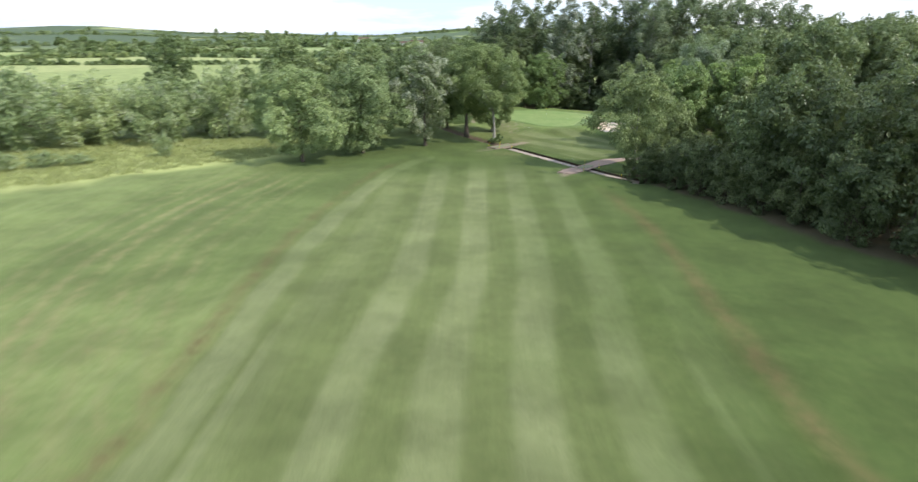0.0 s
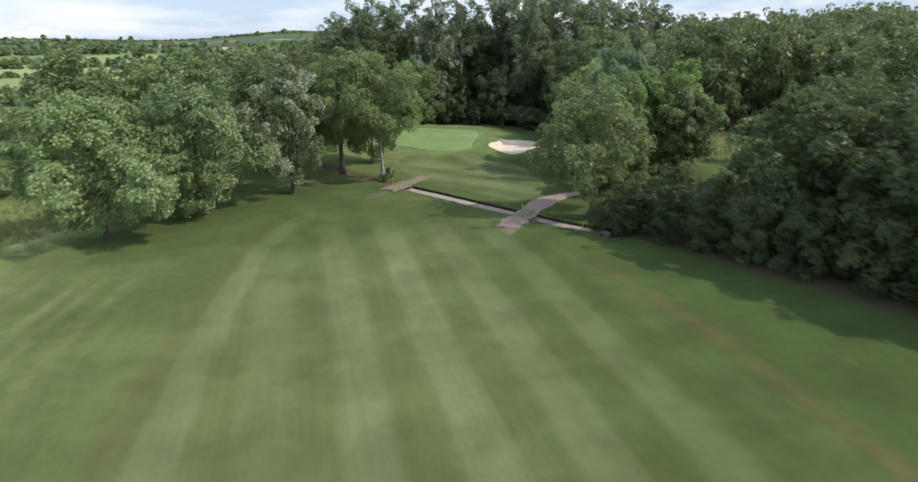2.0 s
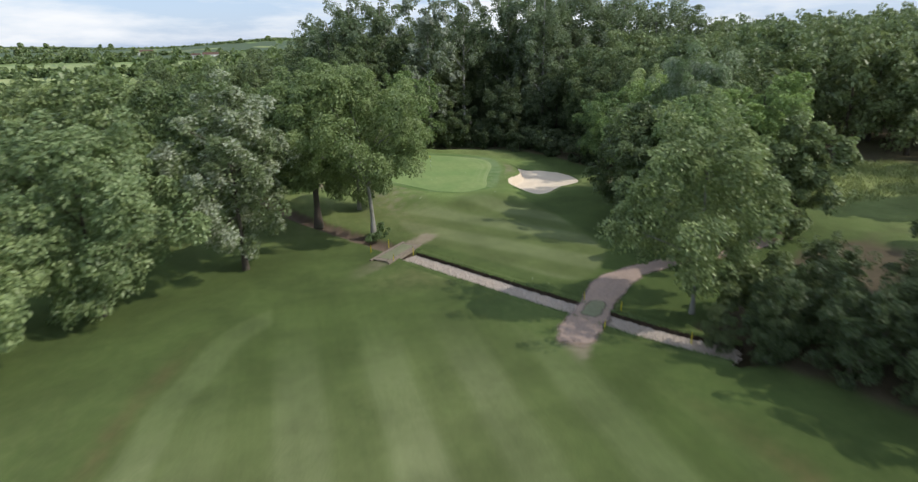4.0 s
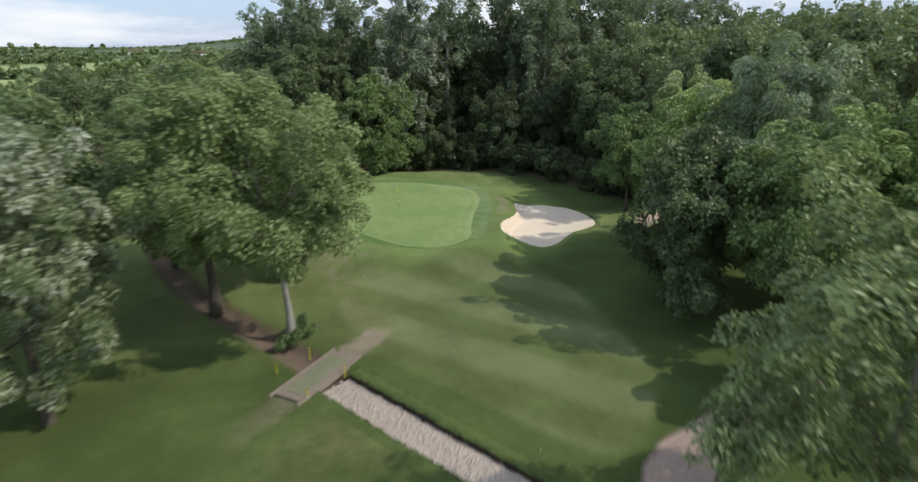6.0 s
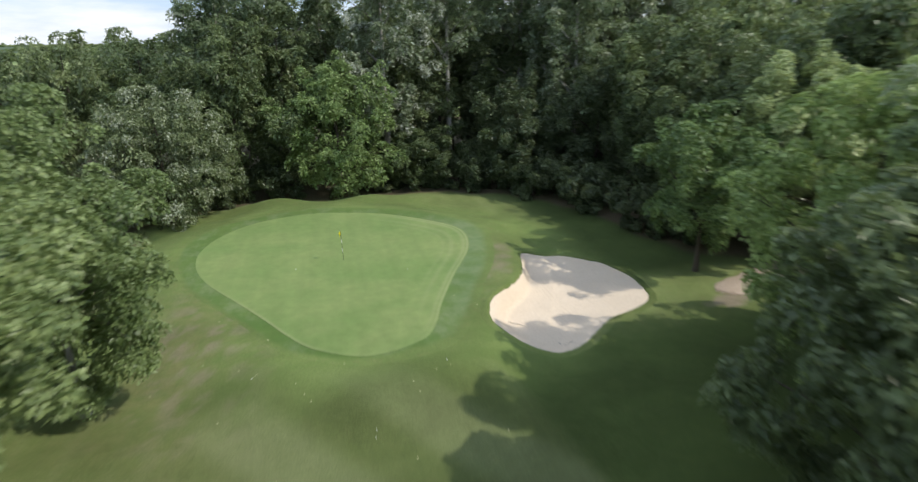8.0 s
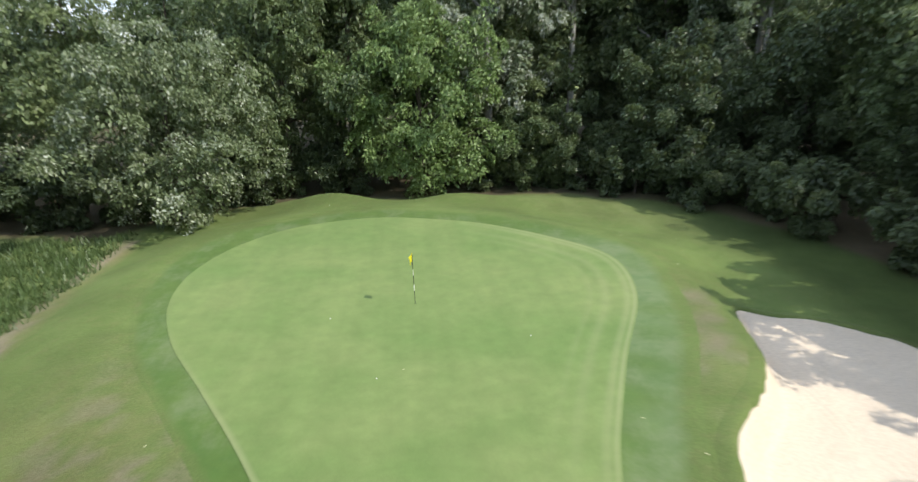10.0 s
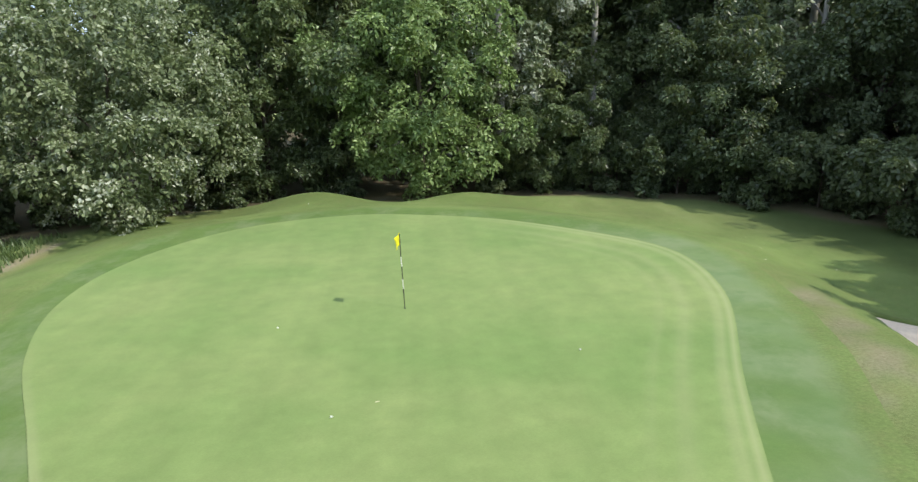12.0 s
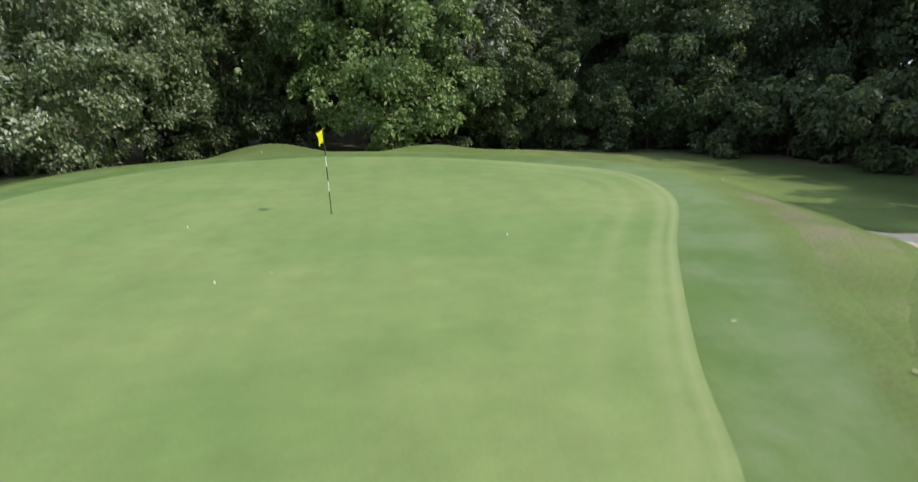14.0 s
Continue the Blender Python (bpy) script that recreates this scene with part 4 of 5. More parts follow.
def tree(name, label, x, y, height, r, low, kind, bark="brown", seed=1, leaf=0.34, cover=1.9, count=16, shape="round", girth=None, lean=(0, 0), droop=0.0,
         slim=0.55, limbs=9, group="", category="tree", fork=0.35, tuft=None, gap=-1.1):
    """A tree of its own: an Empty at its foot with a trunk and a crown."""
    rng = np.random.default_rng(seed)
    lobes = crown_lobes(rng, r, low, height, count, shape)
    lobes[:, 0] += lean[0] * np.clip(lobes[:, 2] / height, 0, 1)
    lobes[:, 1] += lean[1] * np.clip(lobes[:, 2] / height, 0, 1)
    area = 4 * math.pi * (r * r * 0.5 + r * (height - low) * 0.25) * 1.25
    sprays = int(cover * area / (leaf * leaf * slim * 0.5) / 3)
    base = tagged(new(name), label, category, group)
    base.location = (x, y, float(ground_height(x, y)))
    part("trunk", trunk_mesh(rng, height * 0.9, girth or height * 0.016, lean, lobes, BARK[bark], limbs, fork), base)
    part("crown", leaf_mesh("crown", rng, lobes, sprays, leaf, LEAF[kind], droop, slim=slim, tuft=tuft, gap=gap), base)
    return base


def again(ob, x, y, turn, scale, tall=1.0):
    """Another tree of the same make, turned and of another size."""
    m = Matrix.LocRotScale((x, y, float(ground_height(x, y))), Euler((0, 0, turn)), (scale, scale, scale * tall))
    return copy_thing(ob, m)


# beside the fairway
tree("lime_tree", "broad grey-green lime tree standing alone on mown grass", -25.0, 95.8, 14.8, 7.0, 1.4, "lime", seed=11, leaf=0.30, count=26, droop=0.1, shape="egg", tuft=0.85, cover=1.5)
tree("lime_tree", "fresh green lime tree standing on mown grass", -16.4, 103.0, 14.6, 6.2, 1.4, "linden", seed=12, leaf=0.30, count=26, droop=0.1, shape="egg", tuft=0.85, cover=1.5)
tree("whitebeam_tree", "pale whitebeam tree with silvery leaves beside the fairway", -6.1, 109.4, 16.4, 5.2, 1.8, "whitebeam", seed=13, leaf=0.27, count=24, droop=-0.2, shape="egg", tuft=0.75, cover=1.5)
tree("oak_tree", "dark green broadleaf tree with bare lower trunk by the ditch", 1.4, 122.2, 18.0, 6.4, 4.6, "ash", seed=14, leaf=0.27, count=18, girth=0.42, tuft=0.85, cover=1.5)
tree("ash_tree", "rounded ash tree with bare pale trunk beside the footbridge", 6.8, 116.0, 17.3, 7.4, 6.2, "ash", "grey", seed=15, leaf=0.235, count=34, girth=0.28, lean=(-2.0, -1.0), fork=0.36, tuft=0.85, cover=1.35)
tree("ash_tree", "leafy ash tree leaning over the worn rough beyond the ditch", 6.8, 127.2, 14.6, 5.2, 1.4, "ash", "grey", seed=22, leaf=0.20, count=24, shape="egg", tuft=0.75, cover=1.5)
# beside the buggy path
tree("field_maple_tree", "grey-green leafy tree leaning over the gravel path", 26.6, 88.8, 14.2, 5.6, 3.3, "back", "grey", seed=25, leaf=0.25, count=34, cover=1.15, girth=0.17, shape="egg", tuft=0.85)
tree("field_maple_tree", "leafy grey-green tree behind the gravel path", 34.6, 97.4, 8.2, 4.0, 1.2, "maple", seed=16, leaf=0.26, count=22)
tree("field_maple_tree", "dark bushy tree at the edge of the approach", 35.6, 111.4, 13.2, 4.9, 0.9, "dark", seed=17, leaf=0.30, count=26, shape="egg", tuft=0.85)
tree("willow_tree", "tall silvery green willow tree with drooping shoots", 43.0, 112.6, 17.8, 5.8, 2.6, "willow", seed=18, leaf=0.32, count=26, droop=0.7, slim=0.30, cover=1.7, tuft=1.0)
tree("field_maple_tree", "bright green leafy tree behind the willow", 47.0, 106.0, 15.6, 5.2, 1.0, "bright", seed=19, leaf=0.32, count=20)
tree("field_maple_tree", "tall green leafy tree above the gravel path", 38.8, 104.6, 14.5, 5.0, 4.0, "fresh", seed=20, leaf=0.30, count=24, shape="round", tuft=0.85, cover=1.6)
tree("field_maple_tree", "small grey-green tree beside the path", 47.6, 100.6, 12.2, 4.2, 0.6, "maple", seed=21, leaf=0.34, count=18, droop=0.4)
tree("field_maple_tree", "low spreading tree at the end of the hedge", 30.0, 85.6, 5.4, 3.4, 0.3, "maple", seed=24, leaf=0.26, count=14)
tree("field_maple_tree", "broad leafy tree standing above the hedge", 38.4, 72.0, 14.2, 6.4, 0.3, "maple", seed=26, leaf=0.34, count=28, shape="egg")
# the wood's edge round the green
tree("whitebeam_tree", "silvery spreading whitebeam at the edge of the wood", 4.4, 159.6, 12.4, 6.6, 0.6, "silver", seed=31, leaf=0.24, count=40, cover=1.15, shape="egg", tuft=0.62, gap=-0.15)
tree("beech_tree", "tall dark green tree at the edge of the wood", 10.4, 168.4, 18.6, 6.4, 0.8, "dark", seed=32, leaf=0.30, count=34, cover=1.35, tuft=0.7, gap=-0.35)
tree("maple_tree", "bright yellow-green maple with branches down to the grass", 21.2, 166.8, 14.8, 6.2, 0.7, "fresh", seed=33, leaf=0.29, count=46, cover=1.2, tuft=0.72, gap=-0.2)
tree("silver_poplar_tree", "tall white poplar with pale fluttering leaves", 27.4, 171.8, 28.6, 5.3, 5.6, "aspen", "grey", seed=34, leaf=0.34, count=34, shape="tall", cover=1.5, tuft=0.8, gap=-0.4)
tree("beech_tree", "dark green tree standing beside the maple", 15.4, 171.6, 20.0, 5.6, 0.8, "dark", seed=35, leaf=0.34, count=26, cover=1.5, tuft=0.75, gap=-0.4)
tree("poplar_tree", "tall thin poplar with bare forked pale trunk", 36.4, 177.6, 29.0, 5.2, 15.0, "poplar", "pale", seed=36, leaf=0.42, count=16, shape="tall", cover=1.0, girth=0.46, limbs=14, fork=0.42)
tree("poplar_tree", "tall airy poplar with pale trunk in the wood", 50.3, 168.2, 26.5, 4.8, 8.0, "poplar", "pale", seed=37, leaf=0.36, count=18, shape="tall", cover=0.9, girth=0.36, limbs=14)
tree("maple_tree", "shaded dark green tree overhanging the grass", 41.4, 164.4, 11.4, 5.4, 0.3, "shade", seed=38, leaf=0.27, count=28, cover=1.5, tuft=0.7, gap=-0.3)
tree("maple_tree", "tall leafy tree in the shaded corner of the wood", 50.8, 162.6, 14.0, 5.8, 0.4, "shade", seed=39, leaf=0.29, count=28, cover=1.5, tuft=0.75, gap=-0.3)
tree("maple_tree", "yellow-green leafy tree standing beside the bunker", 45.7, 135.3, 12.2, 4.6, 2.6, "fresh", seed=40, leaf=0.28, count=32, cover=1.6, tuft=0.7, gap=-0.4)
tree("maple_tree", "tall bright green tree that shades the bunker", 43.2, 120.0, 15.2, 4.9, 1.0, "bright", seed=43, leaf=0.30, count=34, cover=1.4, tuft=0.75, gap=-0.35)
tree("maple_tree", "bright green leafy tree beyond the worn path", 53.6, 135.6, 15.6, 5.2, 1.0, "linden", seed=44, leaf=0.30, count=26, tuft=0.75, cover=1.6, gap=-0.5)
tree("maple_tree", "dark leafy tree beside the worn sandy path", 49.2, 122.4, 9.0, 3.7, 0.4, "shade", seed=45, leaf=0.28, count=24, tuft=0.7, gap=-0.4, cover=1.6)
tree("elder_bush", "low shaded bush at the foot of the wood", 29.6, 167.4, 7.0, 3.0, 0.2, "dark", seed=41, leaf=0.24, count=16, tuft=0.55, gap=-0.2, category="bush")
tree("elder_bush", "ivy-clad bush hanging at the edge of the wood", 33.4, 167.4, 7.2, 2.8, 0.2, "hedge", seed=42, leaf=0.24, count=16, tuft=0.55, gap=-0.2, category="bush", droop=0.4)

# repeats: one of each make, then more of them turned and scaled
proto_dark = tree("woodland_tree", "dark green broadleaf tree in the wood", -5.2, 168.6, 18.0, 6.2, 1.5, "wood", seed=51, leaf=0.46, count=20, cover=1.25, limbs=6, group="woodland trees")
proto_far = tree("woodland_tree", "green broadleaf tree deep in the wood", 72.0, 150.0, 19.0, 6.6, 1.5, "farwood", seed=57, leaf=0.85, count=16, cover=1.2, limbs=4, group="woodland trees")
proto_poplar = tree("woodland_poplar", "tall grey-green poplar in the wood", 8.8, 176.4, 26.4, 5.6, 5.0, "poplar", "grey", seed=52, leaf=0.46, count=24, shape="tall", cover=1.2, limbs=9, group="woodland trees")
proto_lime = tree("woodland_tree", "mid green broadleaf tree in the wood", -33.0, 120.5, 18.2, 6.0, 1.2, "back", seed=53, leaf=0.48, count=20, cover=1.25, limbs=6, group="woodland trees")
proto_bush = tree("hedge_tree", "dense dark green hedgerow tree beside the fairway", 39.4, 67.4, 14.4, 5.2, 0.2, "hedge", seed=54, leaf=0.44, count=22, cover=1.4, limbs=6, group="hedgerow trees")
proto_scrub = tree("scrub_bush", "pale green scrub bush beyond the long grass", -55.8, 114.0, 11.0, 6.4, 0.1, "scrub", seed=55, leaf=0.52, count=20, cover=1.3, limbs=5, group="scrub bushes", category="bush")
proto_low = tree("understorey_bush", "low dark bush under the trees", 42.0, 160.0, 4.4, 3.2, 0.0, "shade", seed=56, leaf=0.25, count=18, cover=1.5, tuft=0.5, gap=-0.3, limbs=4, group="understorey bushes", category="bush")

rng = random.Random(5)


def spin():
    return rng.uniform(0, 6.28)


for x, y, s, tall in ((24.6, 83.6, 0.24, 0.95), (26.4, 81.2, 0.32, 0.95), (27.6, 81.4, 0.42, 0.95), (29.4, 78.0, 0.44, 0.95), (31.2, 74.6, 0.45, 0.95), (33.2, 71.0, 0.46, 0.9), (35.0, 67.2, 0.52, 0.9), (37.4, 63.4, 0.60, 0.9), (39.6, 58.6, 0.55, 0.9), (33.6, 78.0, 0.46, 0.9), (40.6, 62.0, 0.92, 1.0), (39.4, 57.4, 0.74, 0.9), (43.6, 55.2, 1.06, 1.05),
                      (44.4, 48.4, 0.86, 0.95), (48.6, 47.0, 1.05, 1.05), (49.6, 39.0, 0.95, 1.0), (53.6, 31.0, 1.0, 1.0), (57.4, 21.0, 1.0, 1.0), (42.6, 72.6, 1.05, 1.02), (47.4, 63.0, 1.08, 1.0),
                      (38.0, 80.6, 0.46, 0.9), (46.0, 82.0, 0.95, 1.0), (53.0, 56.0, 1.1, 1.05), (54.0, 74.0, 1.1, 1.05), (35.6, 86.0, 0.44, 0.9), (32.0, 82.2, 0.48, 0.95)):
    again(proto_bush, x, y, spin(), s, tall)
for x, y, s, tall in ((-67.0, 110.0, 1.05, 1.0), (-76.0, 104.5, 1.1, 1.1), (-46.8, 121.0, 0.98, 1.25), (-86.0, 100.0, 1.15, 0.95), (-62.0, 121.0, 0.95, 0.95), (-74.0, 118.0, 1.0, 0.95), (-97.0, 96.0, 1.15, 0.95),
                      (-88.0, 113.0, 1.0, 0.9), (-54.0, 127.0, 0.9, 1.0), (-104.0, 108.0, 1.0, 0.9), (-49.2, 99.2, 0.25, 1.4), (-63.5, 90.5, 0.36, 0.6), (-68.5, 88.0, 0.40, 0.55), (-74.0, 85.0, 0.42, 0.6), (-59.5, 92.5, 0.28, 0.55), (-116.0, 98.0, 1.2, 1.1), (-39.5, 127.0, 0.9, 1.3)):
    again(proto_scrub, x, y, spin(), s, tall)
for x, y, s in ((-18.3, 118.6, 0.99), (-10.0, 126.0, 0.93), (-25.6, 128.0, 0.94), (-3.0, 134.0, 0.86), (-15.5, 140.0, 0.86), (-40.0, 137.0, 0.85), (-30.0, 148.0, 0.84), (-78.0, 162.0, 1.10), (-7.0, 148.0, 0.80),
                (-20.0, 160.0, 0.86), (-42.0, 166.0, 0.84), (-66.0, 185.0, 0.6), (58.0, 165.0, 1.05), (63.0, 156.0, 1.05)):
    again(proto_lime, x, y, spin(), s * 0.93)
# (53.4, 142.0) to (52.4, 154.6) and (51.6, 116.2) are added to cast shade
for x, y, s in ((-13.0, 172.0, 0.9), (1.0, 172.0, 0.95), (5.0, 184.0, 1.1), (21.0, 180.0, 1.1), (47.6, 184.5, 1.2), (54.0, 156.6, 1.0), (56.0, 147.0, 0.86),
                (57.0, 152.0, 1.0), (55.0, 139.0, 0.92), (53.4, 142.0, 0.66), (52.8, 148.6, 0.72), (55.8, 144.0, 0.80), (52.4, 154.6, 0.66), (63.0, 139.5, 1.1), (51.6, 116.2, 1.0), (29.0, 186.0, 1.28), (14.0, 190.0, 1.28), (-22.0, 182.0, 0.95), (-4.0, 190.0, 1.05),
                (40.0, 192.0, 1.38), (37.0, 186.5, 1.2), (31.4, 180.5, 1.05), (27.0, 194.0, 1.25), (34.0, 199.0, 1.35), (20.0, 203.0, 1.3), (47.0, 201.0, 1.35), (54.0, 186.0, 1.25), (45.0, 188.0, 1.2), (61.0, 198.0, 1.3), (8.0, 203.0, 1.3)):
    again(proto_dark, x, y, spin(), s)
for x, y, s in ((56.0, 190.0, 0.95), (52.0, 172.0, 1.02), (58.6, 176.0, 1.05), (66.0, 174.0, 1.03), (74.0, 178.0, 1.0), (84.0, 180.0, 1.02), (94.0, 184.0, 1.0), (48.0, 182.0, 1.1), (20.6, 186.0, 1.0), (62.0, 186.0, 1.05), (78.0, 190.0, 1.05), (13.6, 181.0, 0.98)):
    again(proto_poplar, x, y, spin(), s * 1.14)
for i in range(11):
    for j in range(6):
        x, y = 62 + i * 12 + rng.uniform(-4, 4), 126 + j * 13 + rng.uniform(-4, 4) + i * 0.8
        if math.hypot((x - 76) / 20, (y - 118) / 11) > 1.1 and not (60 < x < 100 and 168 < y < 195) and not (x < 70 and y < 135):
            again(proto_far, x, y, spin(), rng.uniform(0.94, 1.12) + 0.0024 * (x - 60) + 0.0016 * (y - 130))
for i in range(7):
    again(proto_far, 98 + i * 13 + rng.uniform(-3, 3), 112 + rng.uniform(-5, 5), spin(), rng.uniform(0.85, 1.1))
for x, y, s in ((74, 100, 0.9), (84, 101, 1.0), (95, 102, 1.0), (70, 86, 0.9)):
    again(proto_lime, x, y, spin(), s)
for x, y, s in ((45.2, 153.0, 1.1), (47.4, 146.0, 1.0), (38.4, 164.2, 1.1), (35.0, 166.6, 0.9), (26.6, 168.6, 1.0), (14.4, 168.2, 1.0), (0.4, 161.6, 0.9), (-4.6, 161.6, 1.1), (48.6, 141.6, 0.9), (55.0, 134.4, 0.9), (47.8, 125.0, 0.9),
                (7.6, 165.8, 0.9), (31.4, 169.4, 1.0), (44.6, 158.6, 1.1), (-10.0, 162.4, 1.2), (29.0, 177.0, 1.5), (33.0, 172.4, 0.9), (40.5, 174.6, 1.0), (44.0, 172.0, 1.4), (50.0, 170.0, 1.5), (55.0, 169.0, 1.5), (24.5, 178.0, 1.5), (46.0, 183.4, 2.0), (52.0, 199.0, 2.2)):
    again(proto_low, x, y, spin(), s)


# ---- far country: hedgerows, copses, a farm ----
def far_belt(name, label, line, width, height, seed, leaf, per):
    """A belt of distant trees in one mesh: uneven leafy mounds along a line."""
    r = np.random.default_rng(seed)
    lobes = []
    for (ax, ay), (bx, by) in zip(line[:-1], line[1:]):
        n = max(2, int(math.hypot(bx - ax, by - ay) / (height * 0.55)))
        for k in range(n):
            t = (k + r.uniform(0, 1)) / n
            h = height * r.uniform(0.45, 1.15)
            x, y = ax + (bx - ax) * t + r.uniform(-width, width), ay + (by - ay) * t + r.uniform(-width, width)
            z = float(ground_height(x, y))
            for f, q in ((0.25, 0.42), (0.62, 0.36)):
                lobes.append((x + r.normal(0, 0.12) * h, y + r.normal(0, 0.12) * h, z + h * f, h * q))
    lobes = np.array(lobes)
    me = leaf_mesh(name, r, lobes, int(len(lobes) * per), leaf, LEAF["back"], upright=0.7, slim=0.8)
    return tagged(new(name, me), label, "distant trees", kind="stuff")


BELTS = (((-45, 215), (40, 230), 18, 15, 61, 1.5, 60), ((-55, 300), (60, 320), 16, 15, 64, 1.9, 50),
         ((-40, 380), (90, 400), 24, 17, 66, 2.3, 40), ((-420, 425), (-130, 450), 2, 3.2, 67, 1.6, 36), ((-470, 650), (-140, 620), 5, 6, 62, 2.2, 34), ((-120, 520), (60, 540), 22, 13, 68, 2.8, 34),
         ((-620, 560), (-330, 590), 4, 5, 69, 2.2, 30), ((-480, 720), (60, 740), 9, 8, 70, 3.0, 26), ((-900, 820), (-420, 850), 8, 7, 71, 3.2, 22), ((-700, 1050), (100, 1120), 14, 8, 72, 3.6, 20),
         ((-1300, 1300), (-300, 1450), 20, 11, 73, 5.5, 14), ((-900, 1750), (400, 1900), 60, 9, 74, 6.0, 14), ((-2300, 2000), (-600, 2500), 80, 8, 75, 6.0, 12), ((-1500, 3000), (600, 3300), 90, 8, 76, 7.0, 12),
         ((120, 230), (320, 200), 20, 20, 78, 1.9, 45), ((200, 200), (330, 90), 20, 20, 79, 1.9, 45))
for (ax, ay), (bx, by), width, height, seed, leaf, per in BELTS:
    far_belt("tree_belt", "belt of dark trees between distant fields", [(ax, ay), (bx, by)], width, height, seed, leaf, per)


def block(x0, x1, y0, y1, z0, z1):
    v = [(x, y, z) for z in (z0, z1) for y in (y0, y1) for x in (x0, x1)]
    return v, [(0, 2, 3, 1), (4, 5, 7, 6), (0, 1, 5, 4), (1, 3, 7, 5), (3, 2, 6, 7), (2, 0, 4, 6)]


def farmhouse(x, y, turn, w, d, h):
    base = tagged(new("farmhouse"), "distant white farmhouse with dark pitched roof", "house", "distant farm")
    base.location = (x, y, float(ground_height(x, y)))
    base.rotation_euler = (0, 0, turn)
    v, f = block(-w, w, -d, d, -1, h)
    part("wall", mesh_from("wall", v, f, WHITE), base)
    v = [(-w - 0.4, -d - 0.5, h - 0.2), (w + 0.4, -d - 0.5, h - 0.2), (w + 0.4, d + 0.5, h - 0.2), (-w - 0.4, d + 0.5, h - 0.2), (-w - 0.4, 0, h + d * 0.8), (w + 0.4, 0, h + d * 0.8)]
    part("roof", mesh_from("roof", v, [(0, 1, 5, 4), (2, 3, 4, 5), (1, 2, 5), (3, 0, 4), (0, 3, 2, 1)], ROOFMAT), base)
    for i in range(4):
        cx = -w + (i + 0.5) * w / 2
        v, f = block(cx - 0.7, cx + 0.7, -d - 0.05, -d + 0.1, h * 0.45, h * 0.75)
        part("window", mesh_from("window", v, f, WINDOWMAT), base)


farmhouse(-128, 1480, 0.15, 16, 6, 7)
farmhouse(-160, 1500, -0.2, 9, 5, 6)
farmhouse(-330, 1900, 0.1, 20, 8, 7)


# ---- things on the course ----
def lathe(points, sides=12):
    """A turned shape from (radius, height) steps, closed at both ends."""
    verts, faces = [], []
    for r, z in points:
        verts += [(r * math.cos(2 * math.pi * k / sides), r * math.sin(2 * math.pi * k / sides), z) for k in range(sides)]
    for i in range(len(points) - 1):
        for k in range(sides):
            a, b = i * sides + k, i * sides + (k + 1) % sides
            faces.append((a, b, b + sides, a + sides))
    faces += [tuple(range(sides))[::-1], tuple(range((len(points) - 1) * sides, len(points) * sides))]
    return verts, faces


def flagstick(x, y):
    z = float(ground_height(x, y)) + 0.05
    base = tagged(new("flagstick"), "thin striped flagstick with a small yellow flag in the hole", "flagstick")
    base.location = (x, y, z)
    base.rotation_euler = (0, radians(-1.5), 0)
    # shallow cup in black paint, which stands for the dark inside the hole
    v, f = lathe(((0.054, -0.02), (0.054, 0.006), (0.048, 0.006), (0.048, -0.02)), 16)
    part("cup_rim", mesh_from("cup_rim", v, f, BLACK), base, "black-painted cup in the turf for the dark of the hole")
    for i, (a, b, m) in enumerate(((0.0, 0.62, BLACK), (0.62, 0.92, WHITE), (0.92, 1.32, BLACK), (1.32, 1.62, WHITE), (1.62, 2.32, BLACK))):
        v, f = lathe(((0.014, a), (0.014, b)), 10)
        part("stick_band", mesh_from("stick_band", v, f, m, False), base, "white band" if m is WHITE else "dark band")
    v, f = lathe(((0.014, 2.32), (0.018, 2.325), (0.018, 2.345), (0.004, 2.36)), 10)
    part("finial", mesh_from("finial", v, f, YELLOW), base)
    # the cloth hangs and ripples down the stick
    verts, faces = [], []
    n, m = 12, 10
    for i in range(n + 1):
        for j in range(m + 1):
            u, w = i / n, j / m
            dx = 0.46 * u * (1 - 0.10 * w)
            verts.append((-0.014 - dx * 0.30 + 0.05 * math.sin(u * 7 + w * 2) * u, -dx * 0.62, 2.33 - 0.34 * w * (1 - 0.2 * u) - 0.16 * u * (0.7 + 0.3 * w)))
    for i in range(n):
        for j in range(m):
            a = i * (m + 1) + j
            faces.append((a, a + m + 1, a + m + 2, a + 1))
    cloth = part("flag", mesh_from("flag", verts, faces, FLAG_CLOTH, True), base, "yellow cloth flag")
    cloth.modifiers.new("thickness", "SOLIDIFY").thickness = 0.004


flagstick(20.05, 142.7)


def hazard_stake(x, y, lean):
    base = tagged(new("hazard_stake"), "short yellow hazard stake beside the ditch", "stake", "yellow hazard stakes")
    base.location = (x, y, float(ground_height(x, y)) - float(carve(np.array([x]), np.array([y]))[0]) * 0.2)
    base.rotation_euler = (lean, -lean * 0.6, lean * 9)
    v, f = lathe(((0.036, -0.2), (0.036, 0.70), (0.022, 0.74)), 8)
    part("post", mesh_from("post", v, f, YELLOW), base)
    v, f = lathe(((0.0365, 0.60), (0.0385, 0.605), (0.0385, 0.66), (0.0365, 0.665)), 8)
    part("band", mesh_from("band", v, f, BLACK), base, "thin dark band")
    return base


